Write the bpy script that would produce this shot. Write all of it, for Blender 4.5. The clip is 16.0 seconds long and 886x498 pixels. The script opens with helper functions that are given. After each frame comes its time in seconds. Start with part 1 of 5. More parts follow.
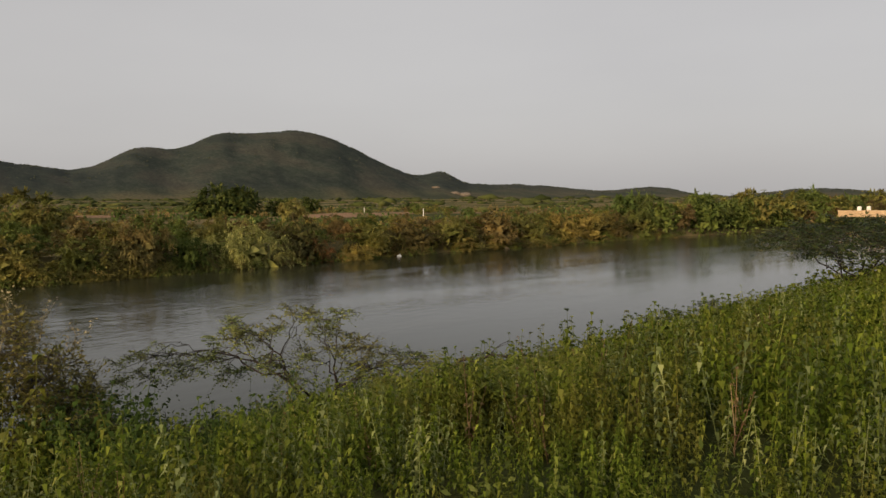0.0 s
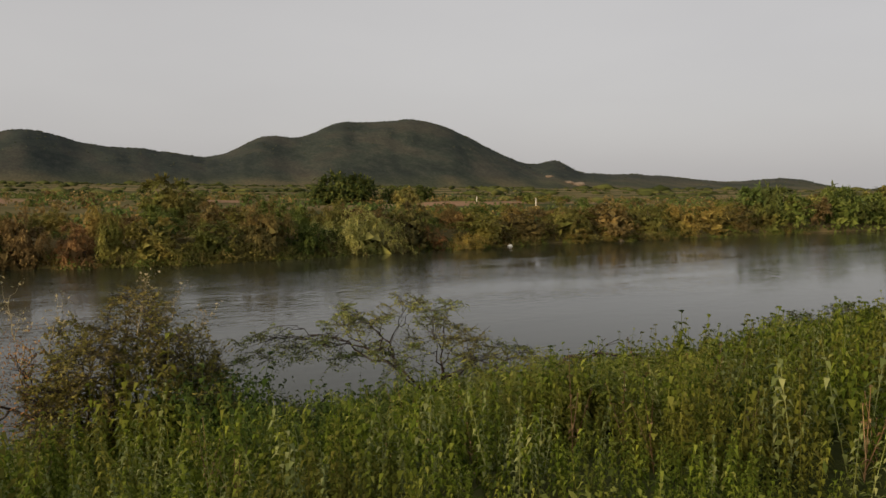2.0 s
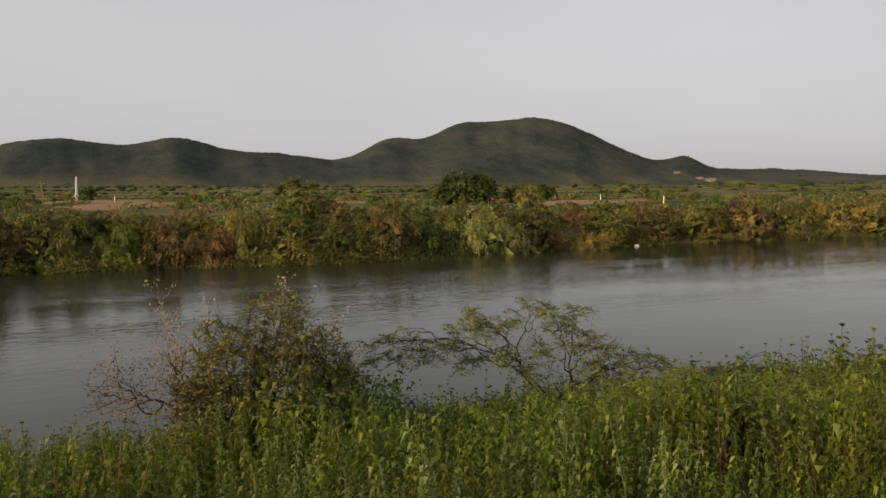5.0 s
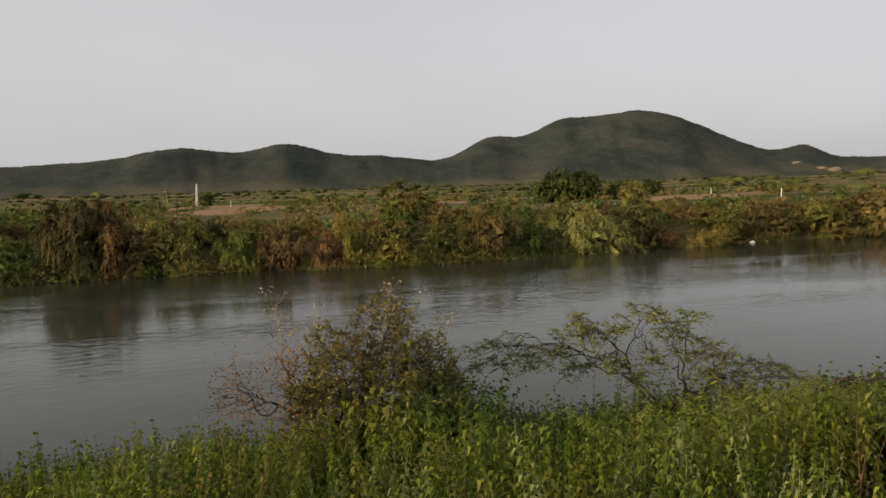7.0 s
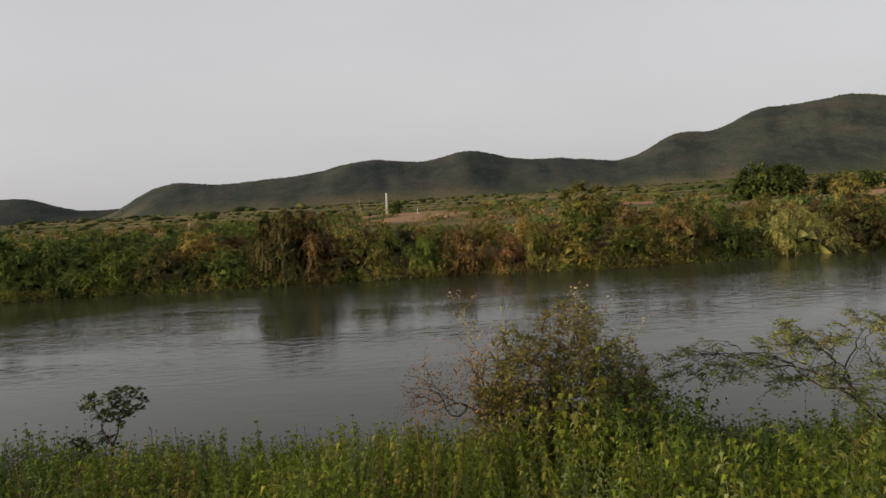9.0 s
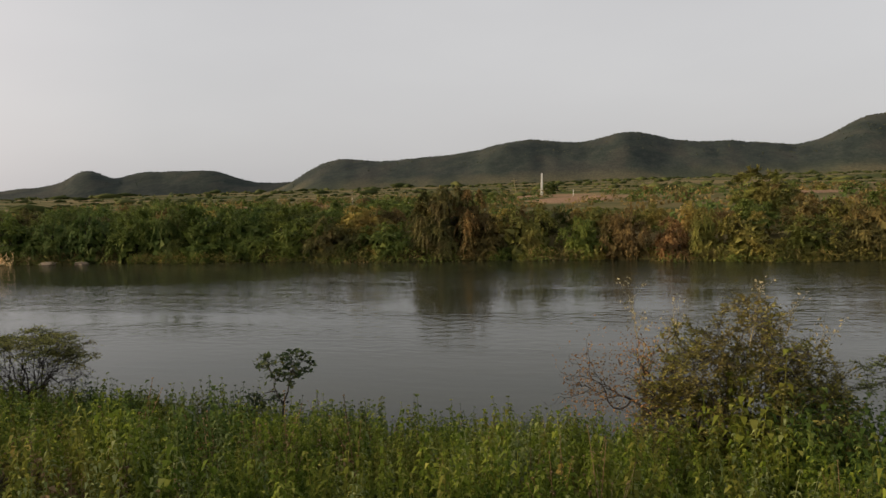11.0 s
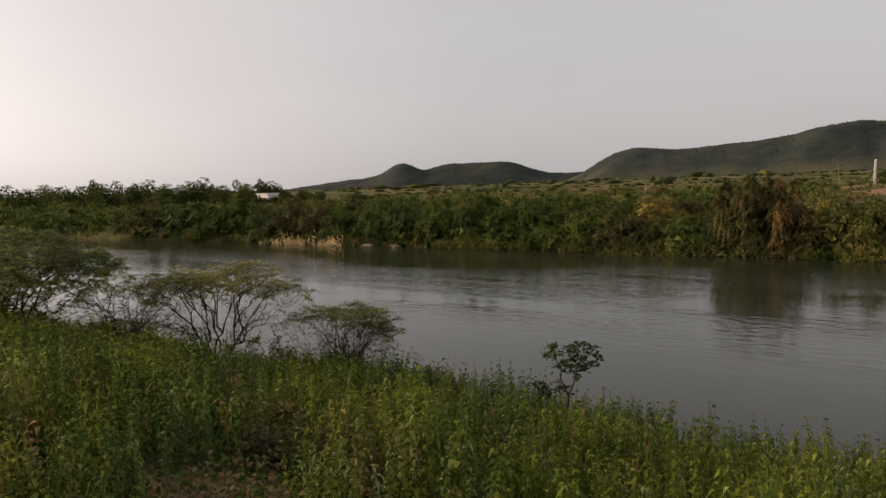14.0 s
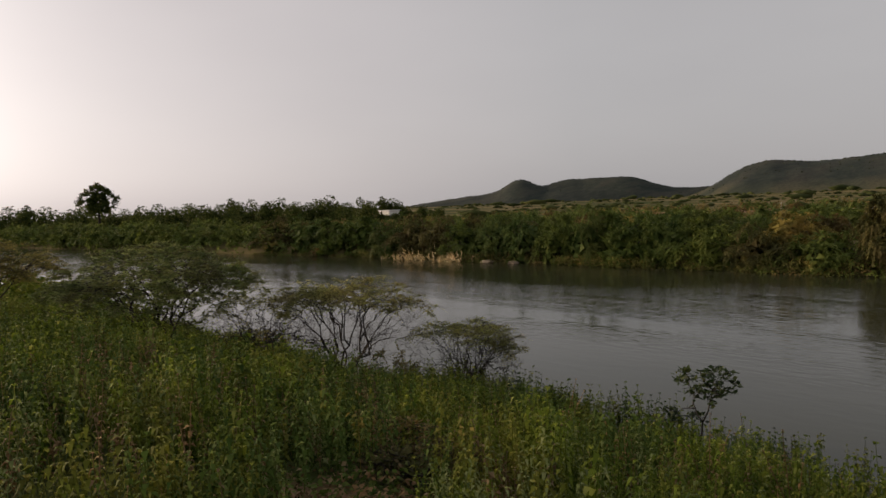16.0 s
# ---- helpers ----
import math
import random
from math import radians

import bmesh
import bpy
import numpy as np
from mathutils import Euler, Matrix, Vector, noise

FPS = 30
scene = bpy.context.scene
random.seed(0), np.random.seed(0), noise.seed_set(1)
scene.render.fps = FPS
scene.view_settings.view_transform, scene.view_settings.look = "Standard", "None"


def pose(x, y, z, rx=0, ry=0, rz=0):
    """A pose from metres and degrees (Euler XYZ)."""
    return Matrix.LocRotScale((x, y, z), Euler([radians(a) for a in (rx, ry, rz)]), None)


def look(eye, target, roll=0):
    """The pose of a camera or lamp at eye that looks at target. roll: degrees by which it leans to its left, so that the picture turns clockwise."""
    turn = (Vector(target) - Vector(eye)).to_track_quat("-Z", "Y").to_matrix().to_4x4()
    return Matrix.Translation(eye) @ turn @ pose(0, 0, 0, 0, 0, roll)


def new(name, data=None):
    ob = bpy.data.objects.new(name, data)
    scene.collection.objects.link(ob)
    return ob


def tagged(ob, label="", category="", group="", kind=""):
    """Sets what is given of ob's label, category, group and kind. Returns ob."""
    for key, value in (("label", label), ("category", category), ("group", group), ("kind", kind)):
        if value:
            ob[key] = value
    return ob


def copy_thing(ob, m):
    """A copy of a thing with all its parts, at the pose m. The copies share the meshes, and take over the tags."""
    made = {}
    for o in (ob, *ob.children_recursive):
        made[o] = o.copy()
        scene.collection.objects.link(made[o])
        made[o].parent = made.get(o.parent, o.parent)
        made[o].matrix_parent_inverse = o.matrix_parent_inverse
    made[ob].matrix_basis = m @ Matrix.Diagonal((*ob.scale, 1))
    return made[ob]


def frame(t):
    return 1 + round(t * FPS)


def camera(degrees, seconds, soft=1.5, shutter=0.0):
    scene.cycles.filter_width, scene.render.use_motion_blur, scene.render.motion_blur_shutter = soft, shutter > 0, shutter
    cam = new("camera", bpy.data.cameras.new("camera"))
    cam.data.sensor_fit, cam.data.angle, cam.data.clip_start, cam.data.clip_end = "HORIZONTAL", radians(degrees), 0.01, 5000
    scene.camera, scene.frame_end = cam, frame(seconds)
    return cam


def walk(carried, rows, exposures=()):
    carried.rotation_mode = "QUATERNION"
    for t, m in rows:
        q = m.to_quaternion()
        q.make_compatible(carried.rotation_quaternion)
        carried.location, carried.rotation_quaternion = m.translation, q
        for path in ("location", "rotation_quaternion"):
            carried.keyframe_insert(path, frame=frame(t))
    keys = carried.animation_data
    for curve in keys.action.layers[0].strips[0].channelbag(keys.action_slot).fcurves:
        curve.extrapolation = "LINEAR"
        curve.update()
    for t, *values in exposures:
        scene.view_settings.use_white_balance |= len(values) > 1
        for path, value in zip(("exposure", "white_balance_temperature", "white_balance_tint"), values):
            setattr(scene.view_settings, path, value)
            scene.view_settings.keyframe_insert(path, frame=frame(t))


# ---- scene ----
cam = camera(65.4, 16.0, soft=1.5)
PATH = [
    (0.0, pose(0.189, 0.011, 3.855, 86.18, 0, -41.54) @ pose(0, 0, 0, 0, 0, -0.24)),
    (0.5, pose(0.204, 0.009, 3.867, 86.21, 0, -40.86) @ pose(0, 0, 0, 0, 0, -0.59)),
    (1.0, pose(0.227, 0.004, 3.884, 86.52, 0, -38.72) @ pose(0, 0, 0, 0, 0, -0.41)),
    (1.5, pose(0.234, 0.007, 3.902, 86.49, 0, -35.44) @ pose(0, 0, 0, 0, 0, 0.36)),
    (2.0, pose(0.232, 0.014, 3.909, 85.23, 0, -32.29) @ pose(0, 0, 0, 0, 0, 0.50)),
    (2.5, pose(0.211, 0.030, 3.914, 84.79, 0, -30.64) @ pose(0, 0, 0, 0, 0, 0.22)),
    (3.0, pose(0.200, 0.035, 3.906, 84.82, 0, -28.68) @ pose(0, 0, 0, 0, 0, 0.13)),
    (3.5, pose(0.189, 0.040, 3.894, 85.18, 0, -26.66) @ pose(0, 0, 0, 0, 0, 0.27)),
    (5.8, pose(0.236, 0.215, 4.026, 84.54, 0, -18.79) @ pose(0, 0, 0, 0, 0, -0.37)),
    (6.0, pose(0.235, 0.218, 4.038, 84.40, 0, -17.66) @ pose(0, 0, 0, 0, 0, -0.34)),
    (6.5, pose(0.227, 0.231, 4.046, 84.55, 0, -15.43) @ pose(0, 0, 0, 0, 0, -1.04)),
    (7.0, pose(0.219, 0.246, 4.040, 85.17, 0, -13.81) @ pose(0, 0, 0, 0, 0, -1.72)),
    (7.5, pose(0.223, 0.248, 4.044, 85.27, 0, -12.95) @ pose(0, 0, 0, 0, 0, -2.00)),
    (8.0, pose(0.215, 0.288, 4.026, 85.70, 0, -7.20) @ pose(0, 0, 0, 0, 0, -3.09)),
    (8.5, pose(0.186, 0.331, 4.013, 86.01, 0, -2.13) @ pose(0, 0, 0, 0, 0, -3.17)),
    (9.0, pose(0.175, 0.261, 4.047, 86.17, 0, 1.20) @ pose(0, 0, 0, 0, 0, -3.60)),
    (9.5, pose(0.141, 0.426, 4.029, 86.29, 0, 7.06) @ pose(0, 0, 0, 0, 0, -4.84)),
    (9.7, pose(0.107, 0.429, 4.030, 86.28, 0, 9.11) @ pose(0, 0, 0, 0, 0, -4.86)),
    (11.8, pose(-0.057, 0.499, 4.063, 84.69, 0, 16.48) @ pose(0, 0, 0, 0, 0, -0.89)),
    (12.0, pose(-0.079, 0.528, 4.067, 84.81, 0, 17.70) @ pose(0, 0, 0, 0, 0, -0.86)),
    (12.5, pose(-0.130, 0.585, 4.065, 84.61, 0, 21.80) @ pose(0, 0, 0, 0, 0, -1.20)),
    (13.0, pose(-0.119, 0.584, 4.081, 84.86, 0, 28.02) @ pose(0, 0, 0, 0, 0, -0.89)),
    (13.5, pose(-0.116, 0.588, 4.064, 84.96, 0, 35.21) @ pose(0, 0, 0, 0, 0, -1.27)),
    (14.0, pose(-0.105, 0.608, 4.053, 85.09, 0, 37.64) @ pose(0, 0, 0, 0, 0, -1.96)),
    (14.5, pose(-0.108, 0.604, 4.047, 85.05, 0, 35.18) @ pose(0, 0, 0, 0, 0, -2.21)),
    (15.0, pose(-0.158, 0.587, 4.056, 85.46, 0, 38.10) @ pose(0, 0, 0, 0, 0, -1.57)),
    (15.5, pose(-0.182, 0.582, 4.061, 86.26, 0, 42.79) @ pose(0, 0, 0, 0, 0, -1.94)),
    (16.0, pose(-0.206, 0.576, 4.066, 86.79, 0, 47.33) @ pose(0, 0, 0, 0, 0, -2.25)),
]
EXPOSURES = [(0.0, -0.22, 6680, 12), (3.5, -0.15, 6640, 12), (6.0, 0.0, 6500, 12), (9.5, 0.0, 6500, 12), (12.5, 0.0, 6620, 11), (14.0, -0.14, 6700, 14), (14.5, -0.18, 6700, 14), (15.5, -0.30, 6640, 14), (16.0, -0.44, 6600, 14)]
walk(cam, PATH, EXPOSURES)

# ---------------- world, sun ----------------
SUN_BEARING = 106.0      # degrees to the left of +Y
SUN_ELEVATION = 13.0


def make_world():
    w = bpy.data.worlds.new("evening_sky")
    scene.world = w
    w.use_nodes = True
    nt = w.node_tree
    bg = nt.nodes["Background"]
    sky = nt.nodes.new("ShaderNodeTexSky")
    sky.sky_type = "NISHITA"
    sky.sun_disc = False
    sky.sun_elevation = radians(SUN_ELEVATION)
    sky.sun_rotation = radians(-SUN_BEARING)
    sky.air_density, sky.dust_density, sky.ozone_density = 1.0, 4.0, 1.0
    hsv = nt.nodes.new("ShaderNodeHueSaturation")
    hsv.inputs["Saturation"].default_value = 0.30
    nt.links.new(sky.outputs[0], hsv.inputs["Color"])
    mix = nt.nodes.new("ShaderNodeMix")
    mix.data_type = "RGBA"
    mix.inputs["Factor"].default_value = 0.54
    coord = nt.nodes.new("ShaderNodeTexCoord")
    stretch = nt.nodes.new("ShaderNodeMapping")
    stretch.inputs["Scale"].default_value = (1.0, 1.0, 3.2)
    nt.links.new(coord.outputs["Generated"], stretch.inputs["Vector"])
    cloud = nt.nodes.new("ShaderNodeTexNoise")
    cloud.inputs["Scale"].default_value, cloud.inputs["Detail"].default_value = 1.6, 4.0
    nt.links.new(stretch.outputs[0], cloud.inputs["Vector"])
    tone = nt.nodes.new("ShaderNodeValToRGB")       # soft, nearly even cloud cover
    tone.color_ramp.elements[0].position, tone.color_ramp.elements[0].color = 0.25, (0.88, 0.875, 0.885, 1)
    tone.color_ramp.elements[1].position, tone.color_ramp.elements[1].color = 0.75, (1.0, 1.0, 1.0, 1)
    nt.links.new(cloud.outputs[0], tone.inputs[0])
    toward = nt.nodes.new("ShaderNodeVectorMath")       # the cover glows on the side of the low sun
    toward.operation = "DOT_PRODUCT"
    toward.inputs[1].default_value = (-math.sin(radians(SUN_BEARING)), math.cos(radians(SUN_BEARING)), 0.0)
    nt.links.new(coord.outputs["Generated"], toward.inputs[0])
    glow = nt.nodes.new("ShaderNodeValToRGB")
    glow.color_ramp.elements[0].position, glow.color_ramp.elements[0].color = 0.34, (1.0, 1.0, 1.0, 1)
    glow.color_ramp.elements[1].position, glow.color_ramp.elements[1].color = 0.95, (1.40, 1.29, 1.27, 1)
    nt.links.new(toward.outputs["Value"], glow.inputs[0])
    lit = nt.nodes.new("ShaderNodeVectorMath")
    lit.operation = "MULTIPLY"
    nt.links.new(tone.outputs[0], lit.inputs[0])
    nt.links.new(glow.outputs[0], lit.inputs[1])
    cover = nt.nodes.new("ShaderNodeVectorMath")
    cover.operation = "SCALE"
    cover.inputs["Scale"].default_value = 9.2
    nt.links.new(lit.outputs[0], cover.inputs[0])
    nt.links.new(cover.outputs[0], mix.inputs["B"])
    nt.links.new(hsv.outputs[0], mix.inputs["A"])
    nt.links.new(mix.outputs["Result"], bg.inputs["Color"])
    bg.inputs["Strength"].default_value = 0.102


make_world()
lamp = bpy.data.lights.new("sun", "SUN")
lamp.energy, lamp.angle, lamp.color = 5.0, radians(8), (1.0, 0.76, 0.48)
sun = new("sun", lamp)
_b, _e = radians(SUN_BEARING), radians(SUN_ELEVATION)
sun.matrix_world = look((-60 * math.sin(_b), 60 * math.cos(_b), 60 * math.tan(_e)), (0, 0, 0))


# ---------------- materials ----------------
def material(name, rough=0.8):
    m = bpy.data.materials.new(name)
    m.use_nodes = True
    nt = m.node_tree
    p = nt.nodes["Principled BSDF"]
    p.inputs["Roughness"].default_value = rough
    return m, nt, p


def node(nt, kind, **values):
    n = nt.nodes.new(kind)
    for key, value in values.items():
        n.inputs[key].default_value = value
    return n


def ramp(nt, source, stops):
    r = nt.nodes.new("ShaderNodeValToRGB")
    while len(r.color_ramp.elements) < len(stops):
        r.color_ramp.elements.new(0.5)
    for el, (at, col) in zip(r.color_ramp.elements, stops):
        el.position, el.color = at, (*col, 1)
    nt.links.new(source, r.inputs[0])
    return r.outputs[0]


def blend(nt, fac, a, b, mode="MIX"):
    m = nt.nodes.new("ShaderNodeMix")
    m.data_type, m.blend_type = "RGBA", mode
    for socket, value in (("Factor", fac), ("A", a), ("B", b)):
        s = next(i for i in m.inputs if i.name == socket and (i.type == "RGBA" or socket == "Factor"))
        if isinstance(value, (int, float)):
            s.default_value = value
        elif isinstance(value, tuple):
            s.default_value = (*value, 1)
        else:
            nt.links.new(value, s)
    return next(o for o in m.outputs if o.type == "RGBA")


def place_noise(nt, scale, detail=3.0, along=1.0, away=1.0, up=1.0):
    """Noise over the place; along: below 1 it is drawn out along the river."""
    g = nt.nodes.new("ShaderNodeNewGeometry")
    n = node(nt, "ShaderNodeTexNoise", Scale=scale, Detail=detail)
    mp = node(nt, "ShaderNodeMapping", Scale=(along, away, up))
    nt.links.new(g.outputs["Position"], mp.inputs["Vector"])
    nt.links.new(mp.outputs[0], n.inputs["Vector"])
    return n.outputs[0]


def leaf_material(name, stops, patch=None, patch_scale=0.5, through_light=0.32, rough=0.75, clump_scale=1.2, vary=True):
    """Leaves that differ one from another; patch: a second colour that wins in places."""
    m, nt, p = material(name, rough)
    g = nt.nodes.new("ShaderNodeNewGeometry")
    col = ramp(nt, g.outputs["Random Per Island"], stops)
    info = nt.nodes.new("ShaderNodeObjectInfo")
    if vary:
        tone = ramp(nt, info.outputs["Random"], [(0.0, (0.66, 0.74, 0.66)), (0.5, (0.98, 0.98, 0.98)), (1.0, (1.22, 1.14, 1.02))])
        col = blend(nt, 1.0, col, tone, "MULTIPLY")
    clump = ramp(nt, place_noise(nt, clump_scale), [(0.37, (0.76, 0.82, 0.76)), (0.50, (1.20, 1.20, 1.18)), (0.63, (1.62, 1.54, 1.38))])
    col = blend(nt, 1.0, col, clump, "MULTIPLY")
    if patch:
        mask = ramp(nt, place_noise(nt, patch_scale), [(0.46, (0, 0, 0)), (0.64, (1, 1, 1))])
        col = blend(nt, mask, col, blend(nt, 0.55, col, patch))
    nt.links.new(col, p.inputs["Base Color"])
    p.inputs["Specular IOR Level"].default_value = 0.08
    t = nt.nodes.new("ShaderNodeBsdfTranslucent")
    nt.links.new(col, t.inputs["Color"])
    mx = node(nt, "ShaderNodeMixShader", Fac=through_light)
    nt.links.new(p.outputs[0], mx.inputs[1])
    nt.links.new(t.outputs[0], mx.inputs[2])
    nt.links.new(mx.outputs[0], nt.nodes["Material Output"].inputs["Surface"])
    return m


def bark_material(name, a, b):
    m, nt, p = material(name, 0.9)
    n = place_noise(nt, 14.0, 5.0)
    nt.links.new(ramp(nt, n, [(0.3, a), (0.7, b)]), p.inputs["Base Color"])
    bump = node(nt, "ShaderNodeBump", Strength=0.5, Distance=0.01)
    nt.links.new(n, bump.inputs["Height"])
    nt.links.new(bump.outputs[0], p.inputs["Normal"])
    return m


def ground_material():
    m, nt, p = material("earth_and_low_growth", 1.0)
    p.inputs["Specular IOR Level"].default_value = 0.03
    fine = place_noise(nt, 9.0, 6.0)
    mid = place_noise(nt, 0.35, 4.0)
    wide = place_noise(nt, 0.030, 3.0, 0.30)
    growth = ramp(nt, mid, [(0.30, (0.030, 0.042, 0.011)), (0.5, (0.052, 0.062, 0.018)), (0.72, (0.100, 0.088, 0.030))])
    fields = ramp(nt, wide, [(0.40, (0.036, 0.050, 0.017)), (0.48, (0.092, 0.086, 0.036)), (0.56, (0.270, 0.190, 0.104))])
    col = blend(nt, 0.5, growth, fields)
    soil = ramp(nt, fine, [(0.3, (0.15, 0.088, 0.050)), (0.7, (0.33, 0.215, 0.135))])
    a = nt.nodes.new("ShaderNodeAttribute")
    a.attribute_name = "bare"
    edge = nt.nodes.new("ShaderNodeMath")
    edge.operation = "MULTIPLY_ADD"
    nt.links.new(fine, edge.inputs[0])
    edge.inputs[1].default_value = 0.5
    nt.links.new(a.outputs["Fac"], edge.inputs[2])
    mask = ramp(nt, edge.outputs[0], [(0.52, (0, 0, 0)), (0.74, (1, 1, 1))])
    nt.links.new(blend(nt, mask, col, soil), p.inputs["Base Color"])
    bump = node(nt, "ShaderNodeBump", Strength=0.6, Distance=0.05)
    nt.links.new(fine, bump.inputs["Height"])
    nt.links.new(bump.outputs[0], p.inputs["Normal"])
    return m


def water_material():
    m, nt, p = material("turbid_river_water", 0.09)
    p.inputs["IOR"].default_value = 1.333
    p.inputs["Specular IOR Level"].default_value = 0.33
    g = nt.nodes.new("ShaderNodeNewGeometry")

    def waves(sx, sy, scale, detail):
        mp = node(nt, "ShaderNodeMapping", Scale=(sx, sy, 1.0))
        nt.links.new(g.outputs["Position"], mp.inputs["Vector"])
        n = node(nt, "ShaderNodeTexNoise", Scale=scale, Detail=detail, Distortion=0.4)
        nt.links.new(mp.outputs[0], n.inputs["Vector"])
        return n.outputs[0]
    silt = waves(0.05, 0.16, 1.0, 4.0)
    nt.links.new(ramp(nt, silt, [(0.35, (0.021, 0.025, 0.014)), (0.65, (0.033, 0.035, 0.020))]), p.inputs["Base Color"])
    small = waves(0.9, 2.0, 1.7, 3.0)
    long = waves(0.16, 0.60, 1.0, 1.5)
    rough_patch = ramp(nt, waves(0.05, 0.22, 1.0, 2.0), [(0.40, (0.22, 0.22, 0.22)), (0.62, (1.15, 1.15, 1.15))])
    amp = nt.nodes.new("ShaderNodeMath")
    amp.operation = "MULTIPLY"
    nt.links.new(small, amp.inputs[0])
    nt.links.new(rough_patch, amp.inputs[1])
    xyz = nt.nodes.new("ShaderNodeSeparateXYZ")
    nt.links.new(g.outputs["Position"], xyz.inputs[0])
    calm = node(nt, "ShaderNodeMapRange")       # sheltered along the near bank, livelier in the current
    for k, v in zip(range(1, 5), (15.0, 25.0, 0.12, 1.1)):
        calm.inputs[k].default_value = v
    nt.links.new(xyz.outputs["Y"], calm.inputs[0])
    lively = nt.nodes.new("ShaderNodeMath")
    lively.operation = "MULTIPLY"
    nt.links.new(amp.outputs[0], lively.inputs[0])
    nt.links.new(calm.outputs[0], lively.inputs[1])
    add = nt.nodes.new("ShaderNodeMath")
    add.operation = "MULTIPLY_ADD"
    nt.links.new(long, add.inputs[0])
    add.inputs[1].default_value = 0.10
    nt.links.new(lively.outputs[0], add.inputs[2])
    bump = node(nt, "ShaderNodeBump", Strength=1.0, Distance=0.042)
    nt.links.new(add.outputs[0], bump.inputs["Height"])
    nt.links.new(bump.outputs[0], p.inputs["Normal"])
    return m


def hill_material(name, dry_foot):
    m, nt, p = material(name, 1.0)
    p.inputs["Specular IOR Level"].default_value = 0.1
    fine = place_noise(nt, 0.070, 7.0, 1.0, 0.35, 1.6)
    wide = place_noise(nt, 0.013, 4.0, 1.0, 0.4, 1.4)
    speck = place_noise(nt, 0.30, 2.0, 1.0, 0.35, 1.0)
    a = ramp(nt, fine, [(0.36, (0.019, 0.025, 0.023)), (0.52, (0.029, 0.037, 0.031)), (0.68, (0.045, 0.050, 0.041))])
    b = ramp(nt, wide, [(0.38, (0.016, 0.022, 0.021)), (0.50, (0.029, 0.038, 0.031)), (0.62, (0.054, 0.051, 0.041))])
    c = ramp(nt, speck, [(0.40, (0.84, 0.86, 0.86)), (0.60, (1.12, 1.11, 1.09))])
    g = nt.nodes.new("ShaderNodeNewGeometry")
    xyz = nt.nodes.new("ShaderNodeSeparateXYZ")
    nt.links.new(g.outputs["Position"], xyz.inputs[0])
    foot = node(nt, "ShaderNodeMapRange")
    for k, v in zip(range(1, 5), (6.0, 34.0, dry_foot, 0.0)):
        foot.inputs[k].default_value = v
    nt.links.new(xyz.outputs["Z"], foot.inputs[0])
    dry = ramp(nt, wide, [(0.42, (0.044, 0.052, 0.030)), (0.56, (0.105, 0.092, 0.048))])
    slope = blend(nt, foot.outputs[0], blend(nt, 0.5, a, b), dry)
    nt.links.new(blend(nt, 1.0, slope, c, "MULTIPLY"), p.inputs["Base Color"])
    bump = node(nt, "ShaderNodeBump", Strength=0.3, Distance=0.8)
    nt.links.new(fine, bump.inputs["Height"])
    nt.links.new(bump.outputs[0], p.inputs["Normal"])
    return m


def plain_material(name, a, b, scale=6.0, rough=0.85):
    m, nt, p = material(name, rough)
    n = place_noise(nt, scale, 5.0)
    nt.links.new(ramp(nt, n, [(0.32, a), (0.68, b)]), p.inputs["Base Color"])
    bump = node(nt, "ShaderNodeBump", Strength=0.3, Distance=0.01)
    nt.links.new(n, bump.inputs["Height"])
    nt.links.new(bump.outputs[0], p.inputs["Normal"])
    return m


GROUND = ground_material()
WATER = water_material()
HILL = hill_material("scrub_covered_hillside", 0.8)
FARHILL = hill_material("wooded_far_hillside", 0.0)
HERB = leaf_material("weed_leaves", [(0.0, (0.039, 0.064, 0.007)), (0.45, (0.088, 0.124, 0.013)), (0.85, (0.139, 0.174, 0.024)), (1.0, (0.211, 0.226, 0.057))],
                     (0.155, 0.130, 0.028), 0.9, through_light=0.32, clump_scale=1.5, vary=False)
# darker weed colour: mixed patches, and painted shade by the bush and in the hollow
DIMHERB = leaf_material("dark_and_shade_weed_leaves", [(0.0, (0.035, 0.062, 0.012)), (0.6, (0.059, 0.092, 0.018)), (1.0, (0.108, 0.138, 0.035))], through_light=0.25, clump_scale=1.5, vary=False)
SAGE = leaf_material("grey_green_weed_leaves", [(0.0, (0.100, 0.128, 0.042)), (0.6, (0.150, 0.180, 0.064)), (1.0, (0.205, 0.228, 0.098))], through_light=0.3, clump_scale=1.5, vary=False)
FROND = leaf_material("feathery_yellow_green_leaves", [(0.0, (0.090, 0.122, 0.018)), (0.6, (0.135, 0.165, 0.029)), (1.0, (0.186, 0.200, 0.050))], (0.157, 0.130, 0.029), 1.1, through_light=0.3, clump_scale=1.8, vary=False)
YELLOWED = leaf_material("yellowed_leaves", [(0.0, (0.17, 0.14, 0.035)), (0.6, (0.24, 0.19, 0.05)), (1.0, (0.31, 0.25, 0.08))], vary=False)
STALK = leaf_material("dead_weed_stalks", [(0.0, (0.10, 0.062, 0.034)), (0.6, (0.17, 0.115, 0.060)), (1.0, (0.27, 0.20, 0.115))], vary=False)
GRASS = leaf_material("grass_blades", [(0.0, (0.085, 0.125, 0.018)), (0.7, (0.160, 0.195, 0.036)), (1.0, (0.30, 0.26, 0.09))], (0.20, 0.16, 0.06), 0.4)
CREEPER = leaf_material("creeper_leaves", [(0.0, (0.056, 0.080, 0.018)), (0.6, (0.084, 0.112, 0.027)), (1.0, (0.120, 0.144, 0.042))])
